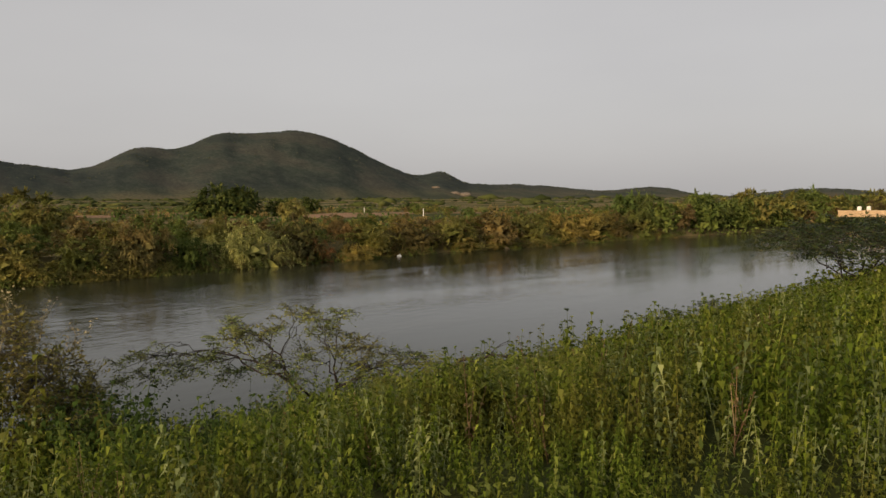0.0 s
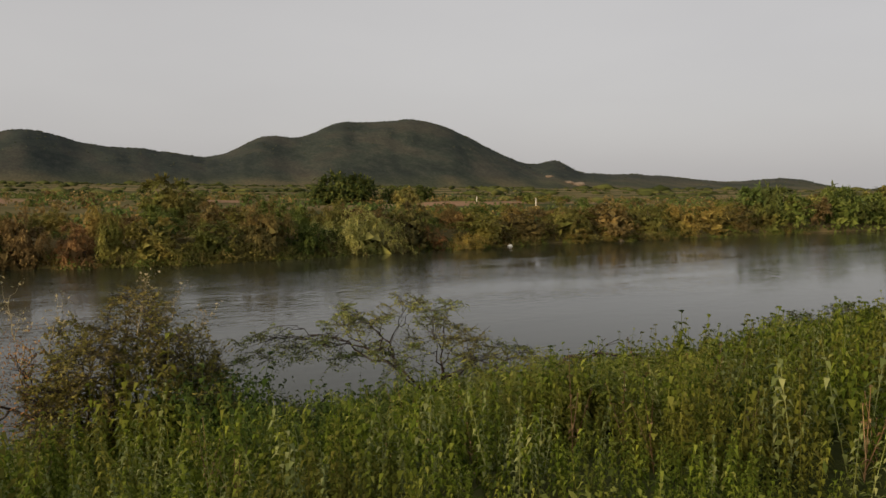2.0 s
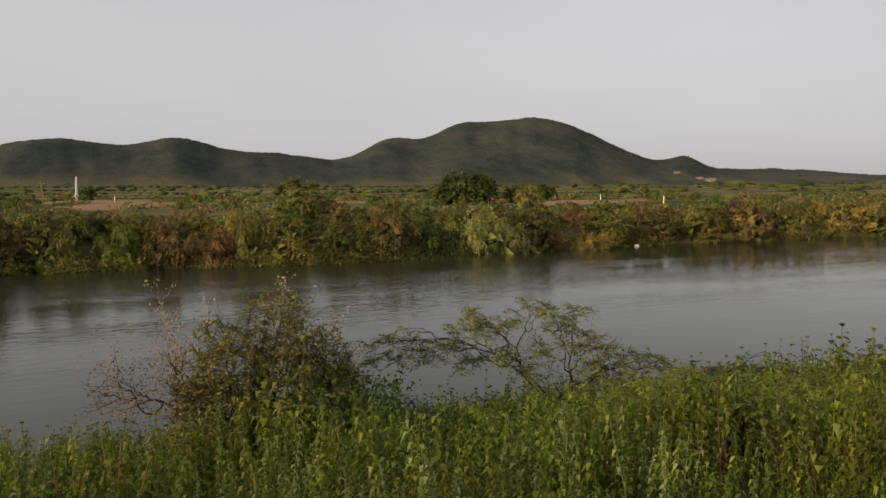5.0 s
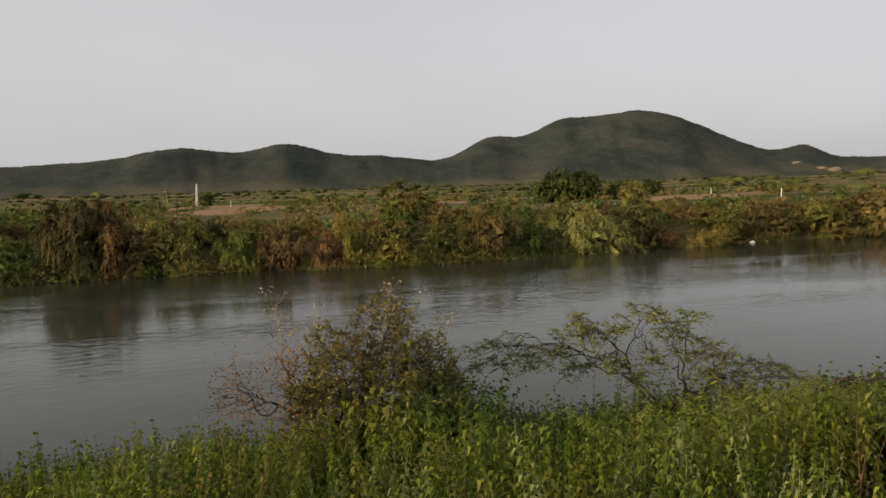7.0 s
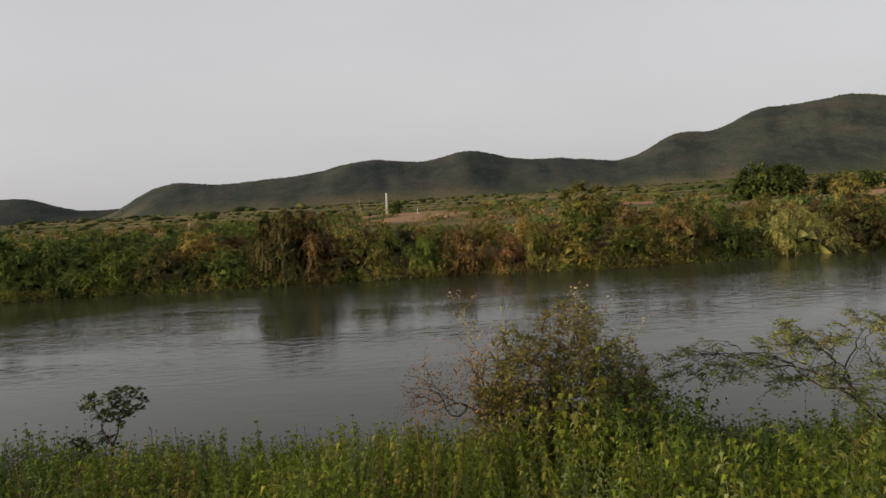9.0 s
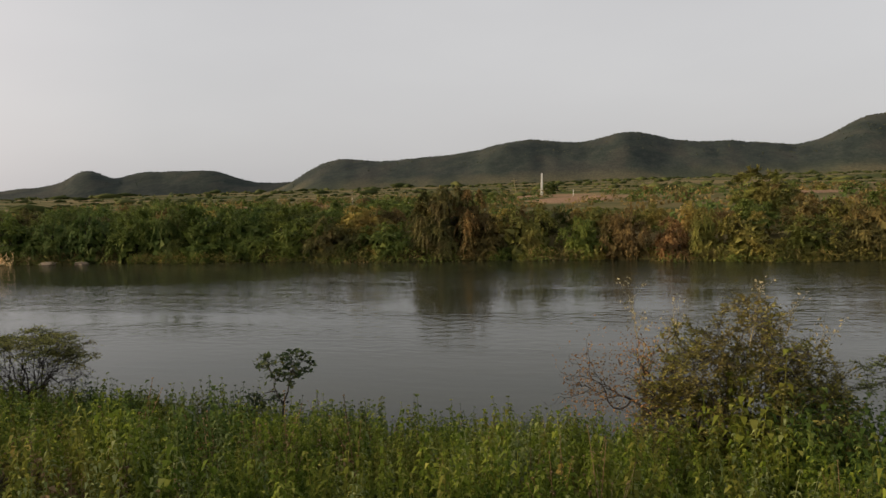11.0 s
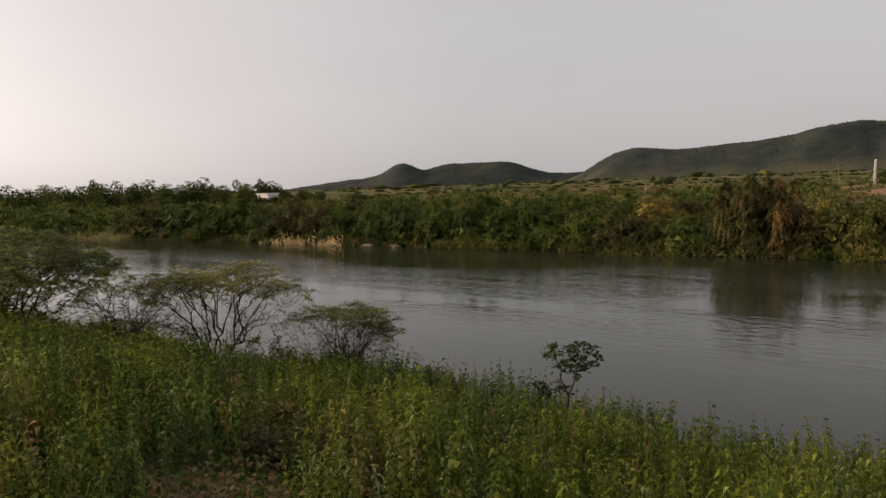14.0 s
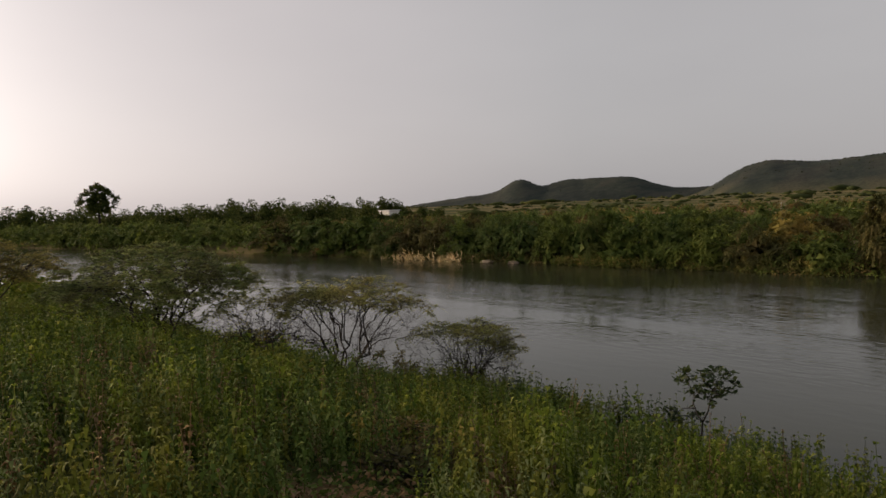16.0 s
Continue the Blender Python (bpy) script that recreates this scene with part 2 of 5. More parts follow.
SHRUB = leaf_material("shrub_leaves", [(0.0, (0.130, 0.128, 0.038)), (0.6, (0.165, 0.158, 0.050)), (1.0, (0.205, 0.188, 0.066))], (0.175, 0.125, 0.055), 0.35)
BUSH = leaf_material("green_bush_leaves", [(0.0, (0.050, 0.080, 0.022)), (0.6, (0.070, 0.104, 0.030)), (1.0, (0.098, 0.130, 0.042))], (0.10, 0.095, 0.030), 0.3)
DRY = leaf_material("dry_shrub_leaves", [(0.0, (0.110, 0.088, 0.034)), (0.6, (0.155, 0.120, 0.048)), (1.0, (0.205, 0.162, 0.070))], (0.18, 0.12, 0.04), 0.6)
TANGLE = leaf_material("tangled_bush_leaves", [(0.0, (0.092, 0.094, 0.022)), (0.6, (0.150, 0.144, 0.036)), (1.0, (0.210, 0.190, 0.058))], (0.175, 0.125, 0.055), 0.75, clump_scale=2.2, vary=False)
# dark leaves; also painted shade between far-bank bushes and in the near hollow
GLOOM = leaf_material("dark_and_shade_creeper_leaves", [(0.0, (0.050, 0.052, 0.018)), (0.6, (0.080, 0.078, 0.027)), (1.0, (0.120, 0.108, 0.044))], (0.100, 0.070, 0.034), 0.8, vary=False)
GOLD = leaf_material("golden_olive_leaves", [(0.0, (0.150, 0.128, 0.034)), (0.6, (0.195, 0.165, 0.046)), (1.0, (0.255, 0.215, 0.072))], (0.22, 0.145, 0.045), 0.5, clump_scale=0.8)
FERNY = leaf_material("olive_green_leaflets", [(0.0, (0.098, 0.104, 0.026)), (0.6, (0.132, 0.136, 0.036)), (1.0, (0.180, 0.176, 0.056))], (0.15, 0.115, 0.036), 0.5, clump_scale=0.8)
UMBER = leaf_material("brownish_leaves", [(0.0, (0.094, 0.064, 0.028)), (0.6, (0.128, 0.090, 0.038)), (1.0, (0.175, 0.128, 0.056))], (0.125, 0.105, 0.034), 0.5, clump_scale=0.8)
RUST = leaf_material("withered_leaves", [(0.0, (0.13, 0.070, 0.032)), (0.6, (0.20, 0.115, 0.052)), (1.0, (0.25, 0.165, 0.075))])
ACACIA = leaf_material("acacia_leaflets", [(0.0, (0.092, 0.122, 0.036)), (0.6, (0.140, 0.172, 0.060)), (1.0, (0.195, 0.215, 0.092))], (0.165, 0.135, 0.055), 0.9, through_light=0.36, vary=False)
THORN = leaf_material("thorn_tree_leaflets", [(0.0, (0.158, 0.168, 0.046)), (0.6, (0.225, 0.232, 0.074)), (1.0, (0.285, 0.285, 0.108))], (0.24, 0.18, 0.08), 1.1, through_light=0.48, vary=False)
PALELEAF = leaf_material("pale_acacia_leaflets", [(0.0, (0.140, 0.150, 0.040)), (0.6, (0.210, 0.215, 0.068)), (1.0, (0.29, 0.28, 0.11))], vary=False)
DARKLEAF = leaf_material("dark_glossy_leaves", [(0.0, (0.020, 0.034, 0.014)), (0.7, (0.042, 0.062, 0.024)), (1.0, (0.09, 0.10, 0.035))], rough=0.4)
TREELEAF = leaf_material("tree_leaves", [(0.0, (0.026, 0.040, 0.012)), (0.6, (0.055, 0.074, 0.018)), (1.0, (0.105, 0.11, 0.03))], vary=False)
OLIVE = leaf_material("far_olive_scrub", [(0.0, (0.040, 0.047, 0.017)), (0.6, (0.056, 0.062, 0.022)), (1.0, (0.078, 0.078, 0.030))], through_light=0.0, rough=1.0, clump_scale=0.03)
REED = leaf_material("pale_reeds", [(0.0, (0.26, 0.20, 0.11)), (0.6, (0.48, 0.40, 0.25)), (1.0, (0.70, 0.62, 0.46))])
SCRUB = leaf_material("hill_scrub_leaves", [(0.0, (0.036, 0.044, 0.031)), (0.6, (0.044, 0.052, 0.036)), (1.0, (0.052, 0.060, 0.041))], through_light=0.0, rough=1.0, clump_scale=0.02)
BARK = bark_material("dark_bark", (0.012, 0.009, 0.007), (0.036, 0.027, 0.020))
PALEBARK = bark_material("pale_twig_bark", (0.17, 0.14, 0.07), (0.32, 0.28, 0.15))
CONCRETE = plain_material("whitewashed_concrete", (0.62, 0.60, 0.54), (0.80, 0.78, 0.72))
PLASTER = plain_material("white_plaster", (0.60, 0.60, 0.58), (0.78, 0.78, 0.76), 1.5)
SANDSTONE = plain_material("tan_sandstone", (0.36, 0.25, 0.14), (0.50, 0.36, 0.21), 1.2)
ROCK = plain_material("pale_rock", (0.09, 0.072, 0.05), (0.18, 0.14, 0.10), 0.2)


# ---------------- mesh helpers ----------------
def quads_mesh(name, verts, faces, mat):
    """A mesh from arrays: verts (n, 3), faces (m, 3 or 4)."""
    verts, faces = np.asarray(verts, np.float32), np.asarray(faces, np.int32)
    me = bpy.data.meshes.new(name)
    me.vertices.add(len(verts))
    me.vertices.foreach_set("co", verts.ravel())
    me.loops.add(faces.size)
    me.loops.foreach_set("vertex_index", faces.ravel())
    me.polygons.add(len(faces))
    me.polygons.foreach_set("loop_start", np.arange(0, faces.size, faces.shape[1], dtype=np.int32))
    me.update(calc_edges=True)
    me.materials.append(mat)
    return me


def child(name, me, parent, label=""):
    ob = new(name, me)
    ob.parent = parent
    return tagged(ob, label) if label else ob


def part(name, bm, mat, parent, label=""):
    me = bpy.data.meshes.new(name)
    bm.to_mesh(me)
    bm.free()
    me.materials.append(mat)
    return child(name, me, parent, label)


def box(bm, lo, hi, taper=1.0, bevel=0.0):
    """An upright block from lo to hi, its top narrowed by taper."""
    (x0, y0, z0), (x1, y1, z1) = lo, hi
    made = bmesh.ops.create_cube(bm, size=1.0)["verts"]
    cx, cy = (x0 + x1) / 2, (y0 + y1) / 2
    for v in made:
        k = taper if v.co.z > 0 else 1.0
        v.co = Vector((cx + v.co.x * (x1 - x0) * k, cy + v.co.y * (y1 - y0) * k, z0 + (v.co.z + 0.5) * (z1 - z0)))
    if bevel:
        edges = list({e for v in made for e in v.link_edges})
        bmesh.ops.bevel(bm, geom=edges, offset=bevel, segments=1, affect="EDGES")
    return bm


def smooth(e0, e1, x):
    t = np.clip((np.asarray(x, float) - e0) / (e1 - e0), 0, 1)
    return t * t * (3 - 2 * t)


def ripple(x, y, s, seed=0.0):
    """A soft uneven field between about -1 and 1, of waves about s metres long."""
    x, y = np.asarray(x, float) * 6.283 / s, np.asarray(y, float) * 6.283 / s
    return (np.sin(x + 1.3 * seed + 0.7 * np.sin(0.61 * y + seed)) + np.sin(0.83 * y - 2.1 * seed + 0.9 * np.sin(0.47 * x))
            + np.sin(0.57 * x + 0.71 * y + 3.7 * seed) + np.sin(0.66 * x - 0.52 * y - seed)) / 4


# ---------------- the lie of the land ----------------
def near_edge(x):
    return 10.9 - 0.9 * np.exp(-((np.asarray(x, float) - 12.0) / 6.5) ** 2) + 0.5 * ripple(x, 0, 9.0, 1.0) + 0.25 * ripple(x, 0, 3.0, 2.0)


def waterfront(x):
    """Where the growth of the far bank meets the water."""
    x = np.asarray(x, float)
    return (38.5 - 1.7 * np.exp(-((x - 9) / 6.0) ** 2) + smooth(17, 31, x) - 0.078 * np.maximum(0, -48 - x)
            - 0.02 * np.maximum(0, x - 60) + 0.25 * ripple(x, 0, 13.0, 3.0))


def far_edge(x):
    return waterfront(x) + 0.35


def land(x, y):
    """Height of the ground."""
    x, y = np.asarray(x, float), np.asarray(y, float)
    ne, fe = near_edge(x), far_edge(x)
    r = np.hypot(x, y)
    top = 2.35
    down = np.clip((y - 2.2) / (ne - 2.2), 0, 1.25)
    near = top - (top + 0.02) * (0.80 * down + 0.20 * smooth(0.0, 1.0, down)) + 0.10 * ripple(x, y, 5.0, 5.0) * smooth(1.0, 4.0, y)
    bank = -1.0 + 2.2 * smooth(-1.7, 2.2, y - fe)
    plain = 0.25 * smooth(0, 60, y - fe) + 0.25 * ripple(x, y, 60.0, 6.0) * smooth(5, 60, y - fe) + 7.5 * smooth(260, 950, r) + 5 * smooth(900, 2600, r)
    for cx, cy, sx, sy, k in ((-14, 170, 18, 12, 0.55), (64, 96, 14, 7, 0.75), (86, 112, 12, 7, 0.7), (30, 122, 16, 7, 0.6), (-62, 122, 18, 8, 0.6), (5, 132, 12, 6, 0.5), (-7, 128, 9, 20, 0.45), (-141, 112, 14, 10, 1.3)):
        plain = plain + k * np.exp(-((x - cx) / sx) ** 2 - ((y - cy) / sy) ** 2)
    z = np.where(y < 0.5 * (ne + fe), np.maximum(near, -1.0), bank + plain)
    return np.where(y < ne, near, z)


def spread(lo, hi, dense_lo, dense_hi, step, growth):
    a = list(np.arange(dense_lo, dense_hi + 1e-6, step))
    s, v = step, dense_hi
    while v < hi:
        s *= growth
        v += s
        a.append(min(v, hi))
    s, v = step, dense_lo
    while v > lo:
        s *= growth
        v -= s
        a.insert(0, max(v, lo))
    return np.array(a)


def bare_earth(x, y):
    """1 where the soil lies open, 0 where it is overgrown."""
    spots = ((-16, 168, 14, 10, 1.0), (-7, 128, 8, 26, 1.0), (-26, 150, 10, 5, 0.7), (62, 92, 10, 4, 1.0), (85, 108, 9, 4, 0.8), (30, 120, 14, 4, 0.8),
             (5, 130, 9, 3, 0.7), (-62, 120, 16, 6, 0.8), (-40, 95, 8, 3, 0.7), (110, 120, 16, 5, 0.8), (-3.6, 2.95, 0.95, 0.60, 0.9), (-7.4, 3.05, 0.5, 0.18, 0.9),
             (5.4, 0.7, 1.2, 0.4, 0.9), (60, 160, 30, 4, 0.8), (-10, 260, 40, 5, 0.7), (120, 300, 60, 7, 0.8))
    b = np.zeros(np.broadcast(x, y).shape)
    for cx, cy, sx, sy, k in spots:
        b = np.maximum(b, k * np.exp(-((x - cx) / sx) ** 2 - ((y - cy) / sy) ** 2))
    return np.maximum(b, 0.9 * smooth(0.9, -0.2, y) * (y > -40))


def make_ground():
    xs = spread(-3800, 3800, -34, 44, 0.6, 1.09)
    ys = np.concatenate([spread(-3000, 14, -1, 14, 0.4, 1.2)[:-1], np.linspace(14, 35, 12)[:-1], spread(35, 4200, 35, 46, 0.5, 1.06)])
    X, Y = np.meshgrid(xs, ys)
    Z = land(X, Y)
    n, k = len(ys), len(xs)
    i = np.arange((n - 1) * k).reshape(n - 1, k)[:, :-1].ravel()
    me = quads_mesh("ground", np.stack([X, Y, Z], -1).reshape(-1, 3), np.stack([i, i + 1, i + 1 + k, i + k], 1), GROUND)
    at = me.attributes.new("bare", "FLOAT", "POINT")
    at.data.foreach_set("value", bare_earth(X, Y).ravel().astype(np.float32))
    me.polygons.foreach_set("use_smooth", np.ones(len(me.polygons), bool))
    tagged(new("ground", me), "grassy river banks and a flat scrubby plain with bare reddish earth", "ground", kind="structure")


make_ground()
bm = bmesh.new()
bmesh.ops.create_grid(bm, x_segments=8, y_segments=4, size=1.0)
for v in bm.verts:
    v.co = Vector((v.co.x * 420, 25.2 + v.co.y * 16.6, 0.0))
river = tagged(new("water", bpy.data.meshes.new("water")), "calm grey-green river with faint ripples between overgrown banks", "river", kind="structure")
bm.to_mesh(river.data)
bm.free()
river.data.materials.append(WATER)


# ---------------- hills ----------------
# each rise: bearing to the left of +Y in degrees, height as an angle, width
MAIN_RISES = ((-23.23, 1.54, 2.77), (-29.53, 5.76, 8.84), (-18.01, 2.3, 3.07), (-41.47, 0.86, 1.5), (-47.98, 1.37, 8.35), (-8.11, 2.96, 8.79),
              (-1.29, 1.81, 3.45), (6.39, 3.39, 5.94), (16.01, 2.34, 6.2), (22.8, 1.91, 3.57), (-58.69, 0.85, 3.22), (-70.0, 0.9, 6.0))
BACK_RISES = ((47.01, 0.70, 4.22), (43.21, 0.73, 2.75), (40.85, 1.56, 1.57), (38.10, 1.03, 2.22), (35.73, 1.44, 2.72), (32.11, 1.66, 2.82), (25.79, 1.02, 4.73))


def make_hill(name, rises, b0, b1, foot, ridge, back, label, seed, mat=HILL):
    bs = np.arange(b0, b1, 0.22)
    us = np.concatenate([np.linspace(0, 1, 34), np.linspace(1, 1.9, 10)[1:]])
    B, U = np.meshgrid(bs, us)
    crest = sum(a * np.exp(-((B - c) / w) ** 2) for c, a, w in rises)
    crest_r = ridge * (1 + 0.05 * ripple(B, 0 * B, 23.0, seed))
    Rr = np.where(U < 1, foot + (crest_r - foot) * U, crest_r + (back - crest_r) * (U - 1) / 0.9)
    top = 4.0 + crest_r * np.tan(np.radians(crest + 0.05 * ripple(B, 0 * B, 1.7, seed + 1) * smooth(0.3, 1.2, crest)))
    shape = np.where(U < 1, 0.45 * U ** 1.2 + 0.55 * smooth(0.0, 1.0, U), np.cos(np.clip((U - 1) / 0.9, 0, 1) * math.pi / 2) ** 1.3)
    spurs = 1 + np.where(U < 1, (0.10 * ripple(B, U * 5, 5.2, seed + 2) + 0.03 * ripple(B, U * 4, 1.9, seed + 3)) * np.sin(np.pi * np.clip(U, 0, 1)), 0)
    Z = -6 + (top + 6) * shape * spurs
    X, Y = -Rr * np.sin(np.radians(B)), Rr * np.cos(np.radians(B))
    n, k = B.shape
    i = np.arange((n - 1) * k).reshape(n - 1, k)[:, :-1].ravel()
    P = np.stack([X, Y, Z], -1).reshape(-1, 3)
    me = quads_mesh(name, P, np.stack([i, i + k, i + k + 1, i + 1], 1), mat)
    me.polygons.foreach_set("use_smooth", np.ones(len(me.polygons), bool))
    tagged(new(name, me), label, "hill", kind="structure")
    return X, Y, Z, U


def tufts(rng, P, size, flat=0.75, sides=5):
    """Small uneven leafy clumps, one at each of the places P: a ring, a top and a foot."""
    n = len(P)
    a = np.linspace(0, 2 * np.pi, sides, endpoint=False)
    rr = size[:, None] * rng.uniform(0.75, 1.25, (n, sides))
    ring = np.stack([P[:, None, 0] + rr * np.cos(a + rng.uniform(0, 6, (n, 1))), P[:, None, 1] + rr * np.sin(a + rng.uniform(0, 6, (n, 1)) * 0),
                     P[:, None, 2] + size[:, None] * flat * rng.uniform(0.35, 0.95, (n, sides))], -1)
    top = P + np.stack([rng.normal(0, 0.2, n) * size, rng.normal(0, 0.2, n) * size, size * flat * rng.uniform(1.2, 1.8, n)], -1)
    foot = P - np.array([0, 0, 1.0]) * (size * 0.4)[:, None]
    V = np.concatenate([ring, top[:, None], foot[:, None]], 1).reshape(-1, 3)
    k = np.arange(sides)
    tri = np.concatenate([np.stack([k, (k + 1) % sides, 0 * k + sides], 1), np.stack([(k + 1) % sides, k, 0 * k + sides + 1], 1)])
    return V, (np.arange(n)[:, None, None] * (sides + 2) + tri[None]).reshape(-1, 3)


def hill_scrub(name, grid, count, size, label, seed):
    rng = np.random.default_rng(seed)
    X, Y, Z, U = grid
    n, k = X.shape
    i, j = rng.integers(20, 34, count), rng.integers(0, k - 1, count)
    f, g = rng.random(count), rng.random(count)
    crest = rng.random(count) < 0.8
    i = np.where(crest, 33 - (rng.random(count) < 0.5), i)
    P = np.stack([(c[i, j] * (1 - f) + c[np.minimum(i + 1, n - 1), j] * f) * (1 - g) + (c[i, j + 1] * (1 - f) + c[np.minimum(i + 1, n - 1), j + 1] * f) * g for c in (X, Y, Z)], -1)
    P = P[P[:, 2] > 8]
    V, F = tufts(rng, P, rng.uniform(*size, len(P)))
    tagged(new(name, quads_mesh(name, V, F, SCRUB)), label, "scrub", kind="stuff")


main_grid = make_hill("hill_range", MAIN_RISES, -78, 30, 1060, 1500, 2000, "long dark-green scrub-covered hill range with a rounded summit", 1.0)
back_grid = make_hill("far_hill", BACK_RISES, 20, 54, 2080, 2500, 3000, "low dark hill with a small knob beyond the plain", 7.0, FARHILL)
hill_scrub("hill_scrub", main_grid, 4200, (0.8, 1.9), "dark bushes along the crest of the hills", 11)
hill_scrub("hill_scrub", back_grid, 1400, (1.0, 2.4), "dark bushes over the far hill", 12)


# ---------------- plants ----------------
def leaves(rng, P, length, width, droop=0.0, fold=0.25, flat=0.0, face=None):
    """One folded leaf at each place: (n*4, 3) corners and (n, 4) faces. flat: how far they lie level; face: which way each one looks."""
    n = len(P)
    d = rng.normal(size=(n, 3))
    d[:, 2] = d[:, 2] * (1 - flat) - droop
    if face is not None:
        look_to = face + rng.normal(0, 0.38, (n, 3))
        look_to /= np.linalg.norm(look_to, axis=1, keepdims=True) + 1e-9
        d -= look_to * (d * look_to).sum(1, keepdims=True)
    d /= np.linalg.norm(d, axis=1, keepdims=True) + 1e-9
    up = look_to if face is not None else rng.normal(size=(n, 3)) * (1 - flat) + np.array([0, 0, 1.0]) * (0.4 + flat)
    s = np.cross(d, up)
    s /= np.linalg.norm(s, axis=1, keepdims=True) + 1e-9
    up = np.cross(s, d)
    L = (length * rng.uniform(0.65, 1.3, n))[:, None]
    W = (width * rng.uniform(0.7, 1.3, n))[:, None]
    V = np.stack([P, P + d * L * 0.45 + s * W * 0.5 + up * W * fold, P + d * L, P + d * L * 0.45 - s * W * 0.5 + up * W * fold], 1).reshape(-1, 3)
    return V, np.arange(n * 4).reshape(n, 4)


def slivers(rng, P, way, face, length, width):
    """One narrow pointed leaf at each place, along way and turned to face: (n*3, 3) corners and (n, 3) faces."""
    n = len(P)
    d = way / (np.linalg.norm(way, axis=1, keepdims=True) + 1e-9)
    s = np.cross(d, face)
    s /= np.linalg.norm(s, axis=1, keepdims=True) + 1e-9
    L, W = (length * rng.uniform(0.65, 1.3, n))[:, None], (width * rng.uniform(0.7, 1.3, n))[:, None]
    V = np.stack([P - s * W * 0.5, P + s * W * 0.5, P + d * L], 1).reshape(-1, 3)
    return V, np.arange(n * 3).reshape(n, 3)


def ramify(rng, foot, targets, unit=0.005, bend=0.10, split=0.45, lift=0.08, piece=0.22):
    """Limbs that fork again and again from the foot until each reaches one of the targets."""
    segs = []
    todo = [(np.array(foot, float), np.array(targets, float))]
    while todo:
        p, T = todo.pop()
        n, c = len(T), T.mean(0)
        q = T[0] if n == 1 else p + (c - p) * split * rng.uniform(0.75, 1.2) + np.array([0, 0, lift]) * np.linalg.norm(c - p)
        ln = float(np.linalg.norm(q - p))
        k = max(2, int(ln / piece))
        sway = rng.normal(0, bend * ln, (2, 3))
        at = [p + (q - p) * f + sway[0] * math.sin(math.pi * f) + sway[1] * math.sin(2 * math.pi * f) * 0.5 for f in np.linspace(0, 1, k + 1)]
        r0, r1 = unit * n ** 0.5, unit * max(0.45, (n / 2) ** 0.5 if n > 1 else 0.45)
        for i in range(k):
            segs.append((*at[i], *at[i + 1], r0 + (r1 - r0) * i / k, r0 + (r1 - r0) * (i + 1) / k))
        if n > 1:
            axis = np.linalg.svd(T - c)[2][0] if n > 2 else T[1] - T[0]
            order = np.argsort(T @ axis + 1e-6 * rng.random(n))
            half = max(1, min(n - 1, int(round(n * rng.uniform(0.35, 0.65)))))
            todo += [(q, T[order[:half]]), (q, T[order[half:]])]
    return segs


def pads(rng, targets, twigs, reach, leaflets, leaf, flat=0.6, rise=0.1):
    """Feathery tips: short twigs spreading from each target, set with leaflets in two rows; also the twigs' limbs."""
    T = np.repeat(np.asarray(targets, float), twigs, axis=0)
    n = len(T)
    a = rng.uniform(0, 6.283, n)
    way = np.stack([np.cos(a), np.sin(a), rng.normal(rise, 1 - flat, n)], 1)
    way /= np.linalg.norm(way, axis=1, keepdims=True)
    ln = (reach * rng.uniform(0.5, 1.25, n))[:, None]
    segs = np.concatenate([T, T + way * ln, np.full((n, 1), 0.0035), np.full((n, 1), 0.0015)], 1)
    f = np.tile(np.linspace(0.15, 1.0, leaflets), n)[:, None]
    W, L = np.repeat(way, leaflets, axis=0), np.repeat(ln, leaflets, axis=0)
    P = np.repeat(T, leaflets, axis=0) + W * L * f - np.array([0, 0, 0.35]) * L * f ** 2
    side = np.cross(W, [0, 0, 1.0]) * np.where(np.arange(len(P)) % 2, 1, -1)[:, None]
    d = W * 0.5 + side + rng.normal(0, 0.3, P.shape)
    up = np.array([0, 0, 1.0]) + rng.normal(0, 0.45, P.shape)
    d /= np.linalg.norm(d, axis=1, keepdims=True)
    s = np.cross(d, up)
    s /= np.linalg.norm(s, axis=1, keepdims=True) + 1e-9
    Ls, Ws = leaf[0] * rng.uniform(0.7, 1.3, (len(P), 1)), leaf[1] * rng.uniform(0.7, 1.3, (len(P), 1))
    V = np.stack([P, P + d * Ls * 0.45 + s * Ws * 0.5, P + d * Ls, P + d * Ls * 0.45 - s * Ws * 0.5], 1).reshape(-1, 3)
    return V, np.arange(len(V)).reshape(-1, 4), segs


